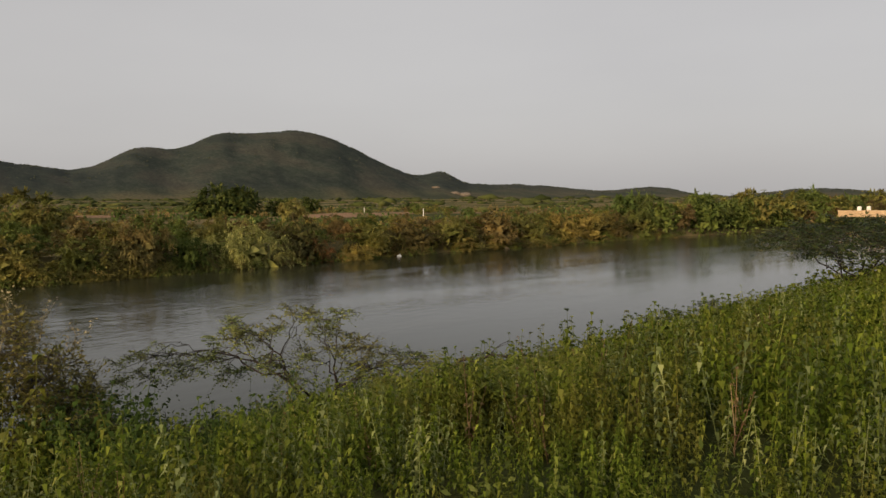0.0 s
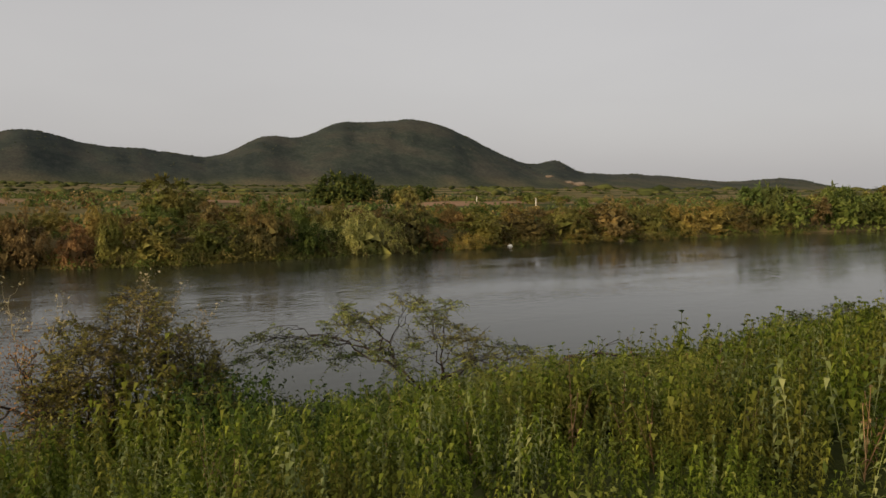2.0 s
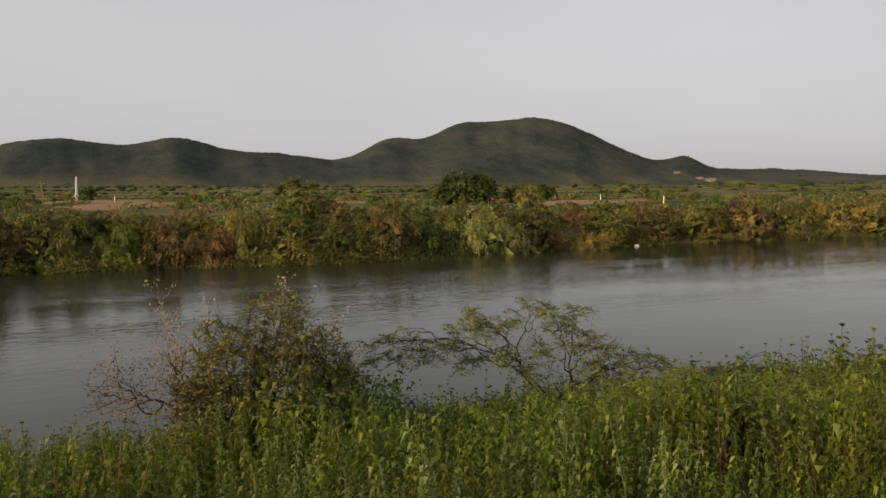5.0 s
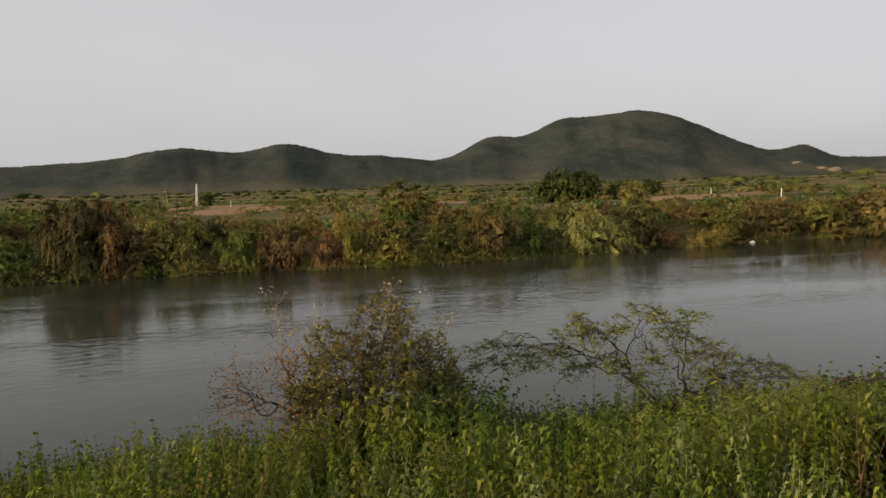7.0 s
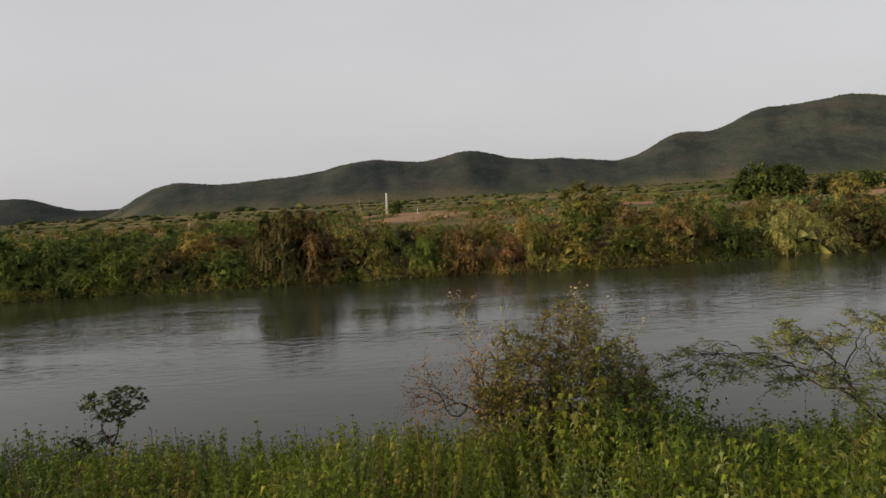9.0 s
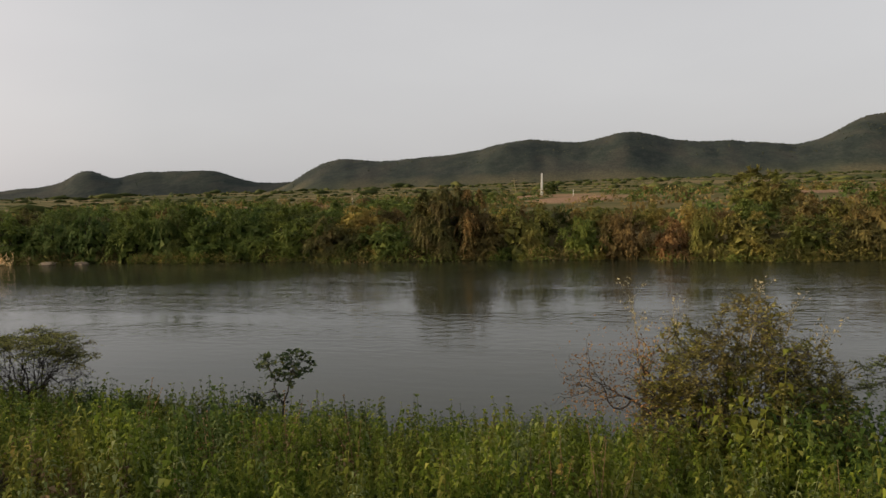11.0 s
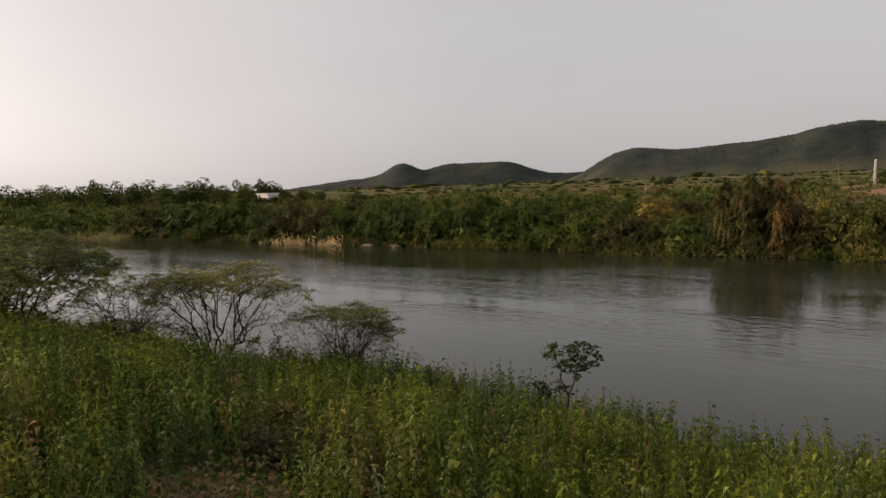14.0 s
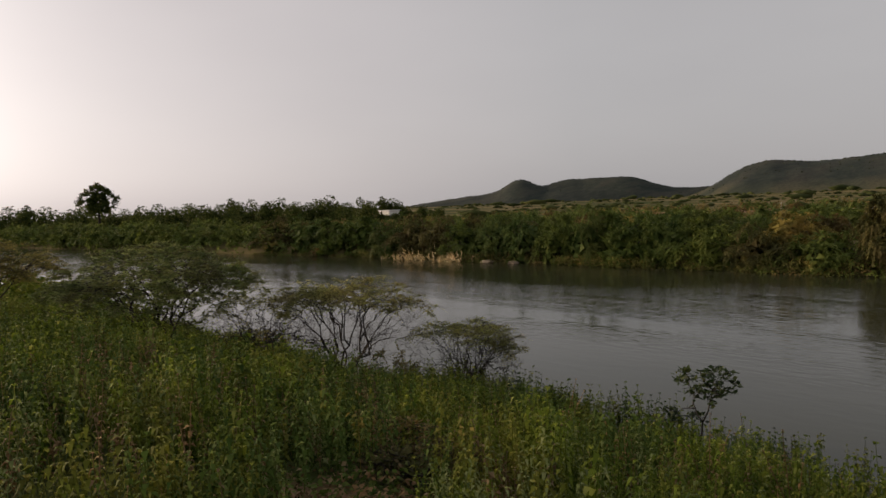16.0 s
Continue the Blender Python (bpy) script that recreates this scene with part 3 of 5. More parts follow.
def tubes(segs, sides=4):
    """Tapered limbs from rows (x0 y0 z0 x1 y1 z1 r0 r1)."""
    S = np.asarray(segs, float)
    a, b = S[:, :3], S[:, 3:6]
    d = b - a
    d /= np.linalg.norm(d, axis=1, keepdims=True) + 1e-9
    ref = np.where(np.abs(d[:, 2:3]) > 0.9, np.array([1.0, 0, 0]), np.array([0, 0, 1.0]))
    u = np.cross(d, ref)
    u /= np.linalg.norm(u, axis=1, keepdims=True) + 1e-9
    v = np.cross(d, u)
    ang = np.linspace(0, 2 * np.pi, sides, endpoint=False)
    ring = u[:, None] * np.cos(ang)[None, :, None] + v[:, None] * np.sin(ang)[None, :, None]
    V = np.concatenate([a[:, None] + ring * S[:, 6, None, None], b[:, None] + ring * S[:, 7, None, None]], 1).reshape(-1, 3)
    k = np.arange(sides)
    q = np.stack([k, (k + 1) % sides, (k + 1) % sides + sides, k + sides], 1)
    return V, (np.arange(len(S))[:, None, None] * 2 * sides + q[None]).reshape(-1, 4)


def grow(rng, base, way, length, radius, levels, forks=3, bend=0.25, rise=0.1, ratio=0.66, angle=0.7, pieces=4):
    """Limbs of a plant and the places of its twigs. rise: pull upwards (or down, below 0)."""
    segs, twigs = [], []
    todo = [(np.array(base, float), np.array(way, float) / np.linalg.norm(way), length, radius, levels)]
    while todo:
        p, d, ln, r, lv = todo.pop()
        nodes = []
        for k in range(pieces):
            d = d + rng.normal(0, bend, 3) * 0.6
            d[2] += rise * 0.5
            d /= np.linalg.norm(d)
            q = p + d * ln / pieces
            r1 = r * (0.86 if k < pieces - 1 else 0.75)
            segs.append((*p, *q, r, r1))
            p, r = q, r1
            nodes.append((p.copy(), d.copy(), r))
            if lv <= 1:
                twigs.append((p - d * ln / pieces * rng.random(), d))
        if lv > 0:
            for f in range(forks):
                at = nodes[-1] if f == 0 else nodes[rng.integers(max(0, pieces - 3), pieces)]
                side = np.cross(at[1], rng.normal(size=3))
                side /= np.linalg.norm(side) + 1e-9
                a = angle * rng.uniform(0.5, 1.3)
                todo.append((at[0], at[1] * math.cos(a) + side * math.sin(a), ln * ratio * rng.uniform(0.75, 1.2), at[2] * 0.8, lv - 1))
    return segs, twigs


def plant(name, rng, segs, anchors, leaf, mat, bark, label, category, per=4, scatter=0.08, flat=0.0, droop=0.0, group="", limb_name="trunk", leaf_name="crown", face=None):
    root = tagged(new(name), label, category, group)
    V, F = tubes(segs)
    child(limb_name, quads_mesh(limb_name, V, F, bark), root)
    A = np.repeat(np.asarray(anchors, float), per, axis=0)
    A = A + rng.normal(0, scatter, A.shape) * np.array([1, 1, 1 - 0.6 * flat])
    A[:, 2] = np.maximum(A[:, 2], 0.02)
    V, F = leaves(rng, A, leaf[0], leaf[1], droop, flat=flat, face=face)
    child(leaf_name, quads_mesh(leaf_name, V, F, mat), root)
    return root


def mound_shrub(rng, wide, high, mat, bark, label, leaf=(0.14, 0.09), count=2600, lobes=9, droop=0.25, stems=9, group="shrubs on the far bank", sprays=3):
    """A dense bush: several stems below uneven lobes of leaves, thinner inside, with ragged hanging ends."""
    segs = []
    for _ in range(stems):
        a = rng.uniform(0, 6.283)
        s, _t = grow(rng, (0, 0, 0), (0.7 * math.cos(a), 0.7 * math.sin(a), 1.0), high * 0.5, 0.035, 1, 2, 0.3, 0.05, 0.7, 0.7, 3)
        segs += s
    pts, ways = [], []
    for k in range(lobes):
        a, q = rng.uniform(0, 6.283), math.sqrt(rng.random())
        c = np.array([0.33 * wide * q * math.cos(a), 0.33 * wide * q * math.sin(a), high * rng.uniform(0.22, 0.74) * (1 - 0.35 * q)])
        rad = np.array([wide * rng.uniform(0.11, 0.22), wide * rng.uniform(0.11, 0.22), high * rng.uniform(0.14, 0.25)])
        m = count // lobes
        d = rng.normal(size=(m, 3))
        d /= np.linalg.norm(d, axis=1, keepdims=True)
        rr = rng.uniform(0.84, 1.06, (m, 1)) + 0.16 * ripple(d[:, :1] * 9, d[:, 1:2] * 9 + d[:, 2:] * 7, 4.0, k)
        pts.append(c + d * rad * rr)
        ways.append(d + np.array([0, 0, 0.25]))
        for _ in range(sprays):          # hanging or standing sprays
            a2 = rng.uniform(0, 6.283)
            t = np.linspace(0, 1, 11)[:, None]
            s0 = c + rad * np.array([math.cos(a2), math.sin(a2), rng.uniform(-0.2, 0.8)])
            out = np.array([math.cos(a2) * 0.5, math.sin(a2) * 0.5, 0.35]) * t + np.array([0, 0, -0.7]) * t ** 2 * rng.uniform(0.1, 1.3)
            pts.append(s0 + out * wide * 0.24)
            ways.append(np.repeat(np.array([[math.cos(a2), math.sin(a2), 0.5]]), 11, axis=0))
    m = count // 4          # leaves hanging to the ground all round
    a, up = rng.uniform(0, 6.283, m), rng.random(m) ** 1.2
    q = wide * (0.43 + 0.05 * np.sin(3 * a + lobes) + 0.04 * np.sin(7 * a)) * rng.uniform(0.8, 1.06, m)
    pts.append(np.stack([q * np.cos(a), q * np.sin(a), 0.02 + 0.42 * high * up], 1))
    ways.append(np.stack([np.cos(a), np.sin(a), 0 * a + 0.35], 1))
    A, N = np.concatenate(pts), np.concatenate(ways)
    A[:, :2] *= wide / 2 / np.percentile(np.hypot(A[:, 0], A[:, 1]), 95)
    A[:, 2] *= high / np.percentile(A[:, 2], 98.5)
    keep = A[:, 2] > 0.0
    return plant("shrub", rng, segs, A[keep], leaf, mat, bark, label, "shrub", per=1, scatter=0.03, droop=droop, group=group, face=N[keep])


def weeping_shrub(rng, wide, high, mat, label, heads=24, sprays=13, per=8, leaf=(0.20, 0.075), hang=0.7, core=330, low=0.22, square=2, group="shrubs on the far bank", name="shrub", category="shrub"):
    """A dome of many drooping leafy heads with dim hollows between them, over stems and a dense inside."""
    half = np.array([wide / 2, wide / 2, high])
    up = low + (1 - low) * rng.random(heads) ** 0.8          # how high on the dome each head sits
    a = np.arange(heads) * 2.4 + rng.uniform(-0.5, 0.5, heads)
    flank = np.sqrt(np.clip(1 - (np.clip(up - 0.30, 0, 1) / 0.72) ** square, 0.0, 1)) * rng.uniform(0.62, 0.86, heads)
    bulge = 1 + 0.16 * np.sin(2 * a + heads) + 0.10 * np.sin(3 * a)
    C = np.stack([flank * np.cos(a) * bulge, flank * np.sin(a) * bulge, up * rng.uniform(0.80, 0.97, heads)], 1) * half
    out = np.stack([np.cos(a) * flank, np.sin(a) * flank, 0.25 + 0.75 * up], 1)
    out /= np.linalg.norm(out, axis=1, keepdims=True)
    n = heads * sprays
    O = np.repeat(out, sprays, axis=0)
    way = O * 0.7 + rng.normal(0, 0.62, (n, 3))
    way[:, 2] = np.abs(way[:, 2]) * 0.6 + 0.05
    way /= np.linalg.norm(way, axis=1, keepdims=True)
    reach = (wide * rng.uniform(0.09, 0.19, n))[:, None, None]
    t = np.linspace(0.08, 1.0, per)[None, :, None]
    drop = (hang * rng.uniform(0.5, 1.5, n))[:, None, None]
    P = np.repeat(C, sprays, axis=0)[:, None] + way[:, None] * reach * t - np.array([0, 0, 1.0]) * reach * drop * t ** 2
    P = P + rng.normal(0, 0.03, P.shape)
    W = way[:, None] - np.array([0, 0, 1.6]) * drop * t + rng.normal(0, 0.40, P.shape)
    N = O[:, None] * 0.7 + np.array([0, 0, 0.9]) + rng.normal(0, 0.35, P.shape)
    P, W, N = P.reshape(-1, 3), W.reshape(-1, 3), N.reshape(-1, 3)
    root = tagged(new(name), label, category, group)
    V, F = tubes(ramify(rng, (0, 0, -0.1), C[::3] * 0.94, 0.020, piece=0.6), 3)
    child("trunk", quads_mesh("trunk", V, F, BARK), root)
    keep = P[:, 2] > 0.03
    V, F = slivers(rng, P[keep], W[keep], N[keep], *leaf)
    d = rng.normal(size=(core, 3))          # crowded old leaves deep inside
    d[:, 2] = np.abs(d[:, 2])
    d /= np.linalg.norm(d, axis=1, keepdims=True)
    Q = d * half * np.array([0.60, 0.60, 0.70]) * rng.uniform(0.75, 1.05, (core, 1)) + np.array([0, 0, 0.02])
    V2, F2 = slivers(rng, Q, rng.normal(size=Q.shape), d + rng.normal(0, 0.3, Q.shape), wide * 0.12, wide * 0.10)
    child("crown", quads_mesh("crown", np.concatenate([V, V2]), np.concatenate([F, F2 + len(V)]), mat), root)
    return root


def settle(ob, x, y, turn=0.0, size=1.0, sink=0.05, stretch=1.0):
    ob.scale = (size, size, size * stretch)
    ob.location = (x, y, max(float(land(x, y)), -0.3) - sink)
    ob.rotation_euler = (0, 0, turn)
    return ob


def again(ob, x, y, turn, size, stretch=1.0, sink=0.05):
    c = copy_thing(ob, pose(0, 0, 0))
    return settle(c, x, y, turn, size, sink, stretch)


# ---- far bank ----
# growth along the far waterline: place along the river, width, height of the top over the water, look
UPSTREAM = ((-13.3, 4.4, 2.5, "green"), (-16.6, 3.6, 2.7, "dark"), (-19.4, 4.2, 2.9, "green"), (-22.6, 4.0, 3.5, "green"), (-25.6, 4.8, 3.7, "green"),
            (-28.2, 3.4, 4.2, "leafy"), (-30.6, 3.4, 3.6, "green"), (-33.6, 4.4, 3.8, "leafy"), (-36.6, 4.0, 3.5, "leafy"), (-40.0, 4.0, 3.2, "green"), (-43.4, 4.6, 3.6, "dark"),
            (-46.6, 4.8, 3.9, "dark"), (-50.4, 4.4, 3.4, "leafy"), (-54.0, 5.0, 3.9, "green"), (-58.4, 5.4, 3.8, "green"), (-62.8, 5.6, 4.2, "leafy"), (-67.6, 5.8, 4.0, "dark"))
MIDSTREAM = ((-7.0, 2.4, 2.7, "umber"), (-4.8, 4.1, 3.2, "olive"), (-1.6, 2.8, 2.6, "green"), (0.6, 2.7, 3.2, "umber"), (3.0, 2.3, 2.2, "rust"), (4.6, 2.0, 2.8, "olive"), (6.7, 3.5, 2.7, "gold"),
             (9.5, 3.1, 2.3, "olive"), (12.6, 3.6, 3.3, "brown"), (15.1, 2.4, 2.4, "green"))
DOWNSTREAM = ((23.1, 3.5, 3.1, "dark"), (24.3, 2.5, 1.6, "rust"), (29.6, 4.3, 2.4, "olive"), (33.6, 4.6, 2.8, "umber"), (37.6, 4.5, 3.0, "olive"), (38.4, 3.3, 1.3, "gold"), (41.9, 4.3, 1.2, "gold"),
              (42.6, 5.3, 3.1, "brown"), (46.6, 4.9, 3.0, "olive"), (51.0, 4.6, 2.8, "gold"), (55.2, 5.0, 3.1, "gold"), (59.6, 5.0, 2.8, "brown"), (64.0, 5.2, 3.2, "olive"))


def far_bank():
    rng = np.random.default_rng(21)
    looks = {"gold": (GOLD, "golden-olive drooping thorn shrub at the waterline"), "olive": (FERNY, "olive-green feathery shrub on the far bank"),
             "green": (CREEPER, "dark green creeper-hung shrub at the water"), "leafy": (BUSH, "fresh green leafy bush on the far bank"),
             "umber": (UMBER, "brownish dark thicket above the water"), "brown": (DRY, "straw-brown thorny shrub on the river bank"),
             "dark": (GLOOM, "far-bank bush coloured dark as if shaded"), "rust": (RUST, "withered rust-red shrub among green bushes")}
    stock, used = {}, set()
    for look_of, (mat, label) in looks.items():
        stock[look_of] = [weeping_shrub(rng, 3.6, 2.8, mat, label, heads=int(rng.integers(19, 28)), hang=h, leaf=(0.20, 0.07) if h > 0.7 else (0.16, 0.095)) for h in ((1.1, 0.6) if look_of != "rust" else (0.8,))]

    def put(look_of, x, y, wide, top, foot):
        ob = stock[look_of][int(rng.integers(0, len(stock[look_of])))]
        if ob in used:
            ob = copy_thing(ob, pose(0, 0, 0))
        used.add(ob)
        ob.location = (x, y, foot)
        ob.rotation_euler = (0, 0, rng.uniform(0, 6.283))
        ob.scale = (wide / 3.6, wide / 3.6, (top - foot) / 2.8)
    for x, wide, top, look_of in UPSTREAM + MIDSTREAM + DOWNSTREAM:
        put(look_of, x, float(waterfront(x)) + 0.36 * wide, wide * 1.12, top, -0.1)
    # smaller growth in the gaps and along the top of the bank
    x = -68.0
    while x < 68:
        left = float(smooth(-10, -22, x))
        # upstream: darker, greener colours in place of growth seen from its shaded side
        tone = ("green", "leafy", "green", "dark", "leafy", "umber") if rng.random() < 0.15 + 0.8 * left else ("gold", "olive", "umber", "gold", "olive", "brown", "green")
        y = float(waterfront(x))
        if abs(x + 9) > 2.5 and abs(x - 18.9) > 3.5:
            if rng.random() < 0.55:
                put(str(rng.choice(tone)), x, y + rng.uniform(0.5, 1.0), rng.uniform(1.2, 2.0), rng.uniform(0.5, 1.1) + 0.3 * left, -0.08)
        for _ in range(2):
            x2, away = x + rng.uniform(-1, 1), rng.uniform(3.2, 7.5)
            put(str(rng.choice(tone)), x2, y + away, rng.uniform(2.2, 3.4) * (1 + 0.2 * left), rng.uniform(2.2, 3.0) + 0.6 * left + 0.05 * away, float(land(x2, y + away)) - 0.08)
        x += rng.uniform(2.0, 3.2)
    # shrubs too far off to be told apart, along the bank and over the plain
    far_off = []
    for side in (-1, 1):
        x = 68.0
        while x < (230 if side < 0 else 190):
            grown = (0.86 if side < 0 else 1.3) + 0.4 * float(smooth(60, 130, x))
            far_off.append((side * x, float(waterfront(side * x)) + rng.uniform(1.0, 1.8), rng.uniform(0.9, 1.25) * grown, rng.uniform(0.8, 1.05)))
            for _ in range(2):
                far_off.append((side * x + rng.uniform(-1, 1), float(waterfront(side * x)) + rng.uniform(3.5, 9.0), rng.uniform(0.8, 1.15) * grown, rng.uniform(0.75, 1.05)))
            x += rng.uniform(3.2, 4.8) * (1 + 0.4 * float(smooth(100, 200, x)))
    for _ in range(60):         # deep dark growth behind the upstream bank
        x = rng.uniform(-66, -13)
        far_off.append((x, float(waterfront(x)) + rng.uniform(7, 24), rng.uniform(0.75, 1.1), rng.uniform(0.7, 0.95)))
    n = 0
    while n < 250:
        b = radians(rng.uniform(-62, 58) if n % 3 else rng.uniform(9, 56))
        r = 48 + 170 * rng.random() ** 1.2
        x, y = -r * math.sin(b), r * math.cos(b)
        if y < far_edge(x) + 8 or -1.0 < math.degrees(b) < 8.0 and y < 190 or abs(math.degrees(b) - 51.5) < 1.5:
            continue
        far_off.append((x, y, rng.uniform(0.4, 0.95) * (0.55 + 0.45 * float(smooth(60, 120, r))), rng.uniform(0.6, 1.0)))
        n += 1
    which = [int(rng.integers(0, 2 if row[0] < -12 and row[1] < 66 else 4)) for row in far_off]
    for k, (mat, label) in enumerate(((BUSH, "distant green shrubs along the bank and plain"), (CREEPER, "distant dark shrubs along the bank and plain"),
                                      (FERNY, "distant olive shrubs along the bank and plain"), (UMBER, "distant brownish shrubs along the bank and plain"))):
        model = weeping_shrub(rng, 3.6, 2.6, mat, label, heads=12, sprays=8, per=5, leaf=(0.36, 0.18), hang=0.7, core=170)
        me = next(c for c in model.children if c.name.startswith("crown")).data
        V = np.empty(len(me.vertices) * 3, np.float32)
        me.vertices.foreach_get("co", V)
        V = V.reshape(-1, 3)
        for c in list(model.children):
            bpy.data.objects.remove(c)
        bpy.data.objects.remove(model)
        R = np.array([row for row, w in zip(far_off, which) if w == k])
        a = rng.uniform(0, 6.283, (len(R), 1))
        ca, sa, size = np.cos(a), np.sin(a), R[:, 2:3]
        P = np.stack([R[:, :1] + size * (V[None, :, 0] * ca - V[None, :, 1] * sa), R[:, 1:2] + size * (V[None, :, 0] * sa + V[None, :, 1] * ca),
                      np.maximum(land(R[:, :1], R[:, 1:2]), -0.1) - 0.05 + size * R[:, 3:4] * V[None, :, 2]], -1).reshape(-1, 3)
        tagged(new("distant_shrubs", quads_mesh("distant_shrubs", P, np.arange(len(P)).reshape(-1, 3), mat)), label, "shrubs", kind="stuff")


far_bank()


def solo(name, V, F, mat, label, category, kind="stuff"):
    return tagged(new(name, quads_mesh(name, V, F, mat)), label, category, kind=kind)


def far_bank_details():
    rng = np.random.default_rng(31)
    # creepers and low growth that cover the bank down to the water
    # the GLOOM set paints shade-dark recesses between the bushes
    for c, mat, lo, hi, label in ((200, CREEPER, -0.25, 2.6, "low tangled creepers covering the far bank to the water"), (220, GLOOM, -0.35, 4.5, "low growth coloured dark as the shade between far-bank bushes"),
                                  (60, DRY, -0.3, 5.0, "straw-brown low growth along the far bank")):
        cx = rng.uniform(-72, 72, c)
        cy = far_edge(cx) + lo + (hi - lo) * rng.random(c) ** 1.5
        rad, high = rng.uniform(0.5, 1.1, c), rng.uniform(0.22, 0.65, c)
        d = rng.normal(size=(c, 125, 3))
        d[..., 2] = np.abs(d[..., 2])
        d /= np.linalg.norm(d, axis=2, keepdims=True)
        d *= rng.uniform(0.7, 1.08, (c, 125, 1))
        P = np.stack([cx[:, None] + d[..., 0] * rad[:, None], cy[:, None] + d[..., 1] * rad[:, None], np.maximum(land(cx, cy), -0.08)[:, None] + d[..., 2] * high[:, None]], -1).reshape(-1, 3)
        V, F = leaves(rng, P, 0.13, 0.08, 0.25, face=d.reshape(-1, 3))
        solo("bank_creepers", V, F, mat, label, "undergrowth")
    # low growth farther along the bank
    n = 9000
    x = rng.uniform(72, 210, n) * rng.choice([-1, 1], n)
    y = far_edge(x) + rng.uniform(-1.0, 8.0, n)
    z = np.maximum(land(x, y), 0) + rng.random(n) ** 1.4 * 1.3
    V, F = leaves(rng, np.stack([x, y, z], 1), 0.42, 0.26, 0.15)
    solo("bank_undergrowth", V, F, CREEPER, "dark low growth farther along the far bank", "undergrowth")
    # brush on the plain
    c = 1500
    b, r = np.radians(rng.uniform(-64, 62, c)), 46 + 190 * rng.random(c) ** 1.25
    cx, cy = -r * np.sin(b), r * np.cos(b)
    keep = (cy > far_edge(cx) + 4) & (ripple(cx, cy, 38.0, 9.0) + 0.5 * rng.normal(size=c) > -0.3) & (bare_earth(cx, cy) < 0.4)
    cx, cy, r = cx[keep], cy[keep], r[keep]
    wide, high = rng.uniform(0.7, 2.3, len(cx)), rng.uniform(0.5, 2.0, len(cx)) * (0.4 + 0.6 * smooth(55, 120, r))
    k = 44
    d = rng.normal(size=(len(cx), k, 3))
    d /= np.linalg.norm(d, axis=2, keepdims=True)
    d *= rng.uniform(0.6, 1.05, (len(cx), k, 1))
    P = np.stack([cx[:, None] + d[..., 0] * wide[:, None], cy[:, None] + d[..., 1] * wide[:, None], land(cx, cy)[:, None] + (0.45 + 0.55 * d[..., 2]) * high[:, None]], -1).reshape(-1, 3)
    V, F = leaves(rng, P, 0.46, 0.32, 0.1)
    half = len(F) // 2
    solo("plain_brush", V[: half * 4], F[:half], BUSH, "scattered green brush on the flat plain", "brush")
    solo("dry_brush", V[half * 4:], F[half:] - half * 4, DRY, "scattered dry brown brush on the flat plain", "brush")
    # far scrub up to the foot of the hills
    n = 6000
    b, r = np.radians(rng.uniform(-70, 70, n)), rng.uniform(170, 1050, n)
    x, y = -r * np.sin(b), r * np.cos(b)
    rows = np.array([120, 165, 230, 310, 420, 560, 740, 960])       # hedges between the fields
    hedge = rng.random(n) < 0.45
    y = np.where(hedge & (y > 100), rows[np.argmin(np.abs(y[:, None] - rows[None]), axis=1)] + rng.normal(0, 2.2, n) + 0.06 * x + 9 * ripple(x, y, 210.0, 2.0), y)
    r = np.hypot(x, y)
    keep = (y > far_edge(x) + 12) & (ripple(x, y, 95.0, 4.0) + 0.25 * rng.normal(size=n) > 0.08)
    x, y, r = x[keep], y[keep], r[keep]
    V, F = tufts(rng, np.stack([x, y, land(x, y)], 1), np.exp(rng.normal(-0.05, 0.5, len(x))) * (0.8 + r / 480), 0.40, 6)
    solo("far_scrub", V, F, OLIVE, "far scattered bushes and hedges across the plain", "scrub")
    # reeds in the shallows
    n = 125
    x = np.where(rng.random(n) < 0.62, rng.normal(-44.6, 1.9, n), rng.normal(-40.0, 0.9, n))
    y = waterfront(x) - 0.5 + rng.normal(0, 0.3, n)
    A = np.repeat(np.stack([x, y, np.zeros(n) - 0.1], 1), 6, axis=0)
    A[:, 2] += rng.uniform(0, 1.0, len(A)) * np.repeat(rng.uniform(0.1, 1.25, n) * (0.55 + 0.45 * ripple(x, 0, 1.6, 2.0)), 6)
    V, F = leaves(rng, A, 0.34, 0.055, -1.1)
    solo("reed_bed", V, F, REED, "pale dry reeds standing in the shallow water", "reeds")
    # broad pale leaves of creepers hanging to the water
    for x0, x1, n, mat, label in ((4.0, 16.5, 3000, FERNY, "pale broad-leaved creepers hanging to the waterline"), (-24.0, -11.5, 1300, FERNY, "patches of pale creeper leaves low on the bank")):
        x = rng.uniform(x0, x1, n)
        x = x[(ripple(x, 0, 2.7, 1.0) + 0.4 * rng.normal(size=n) > -0.2) | (x0 > 0)]
        up = rng.random(len(x)) ** 1.3
        P = np.stack([x, waterfront(x) + 0.05 + 0.55 * up + rng.normal(0, 0.12, len(x)), 0.03 + (0.75 + 0.25 * ripple(x, 0, 3.1, 2.0)) * up], 1)
        V, F = leaves(rng, P, 0.15, 0.10, 0.2, face=np.repeat(np.array([[-0.2, -0.8, 0.6]]), len(P), 0))
        solo("bank_creepers", V, F, mat, label, "undergrowth")
    n = 1600
    x = rng.uniform(-55, 55, n)
    x = x[ripple(x, 0, 7.0, 2.5) > 0.25]
    A = np.repeat(np.stack([x, waterfront(x) + 0.1 + rng.normal(0, 0.2, len(x)), np.zeros(len(x))], 1), 5, axis=0)
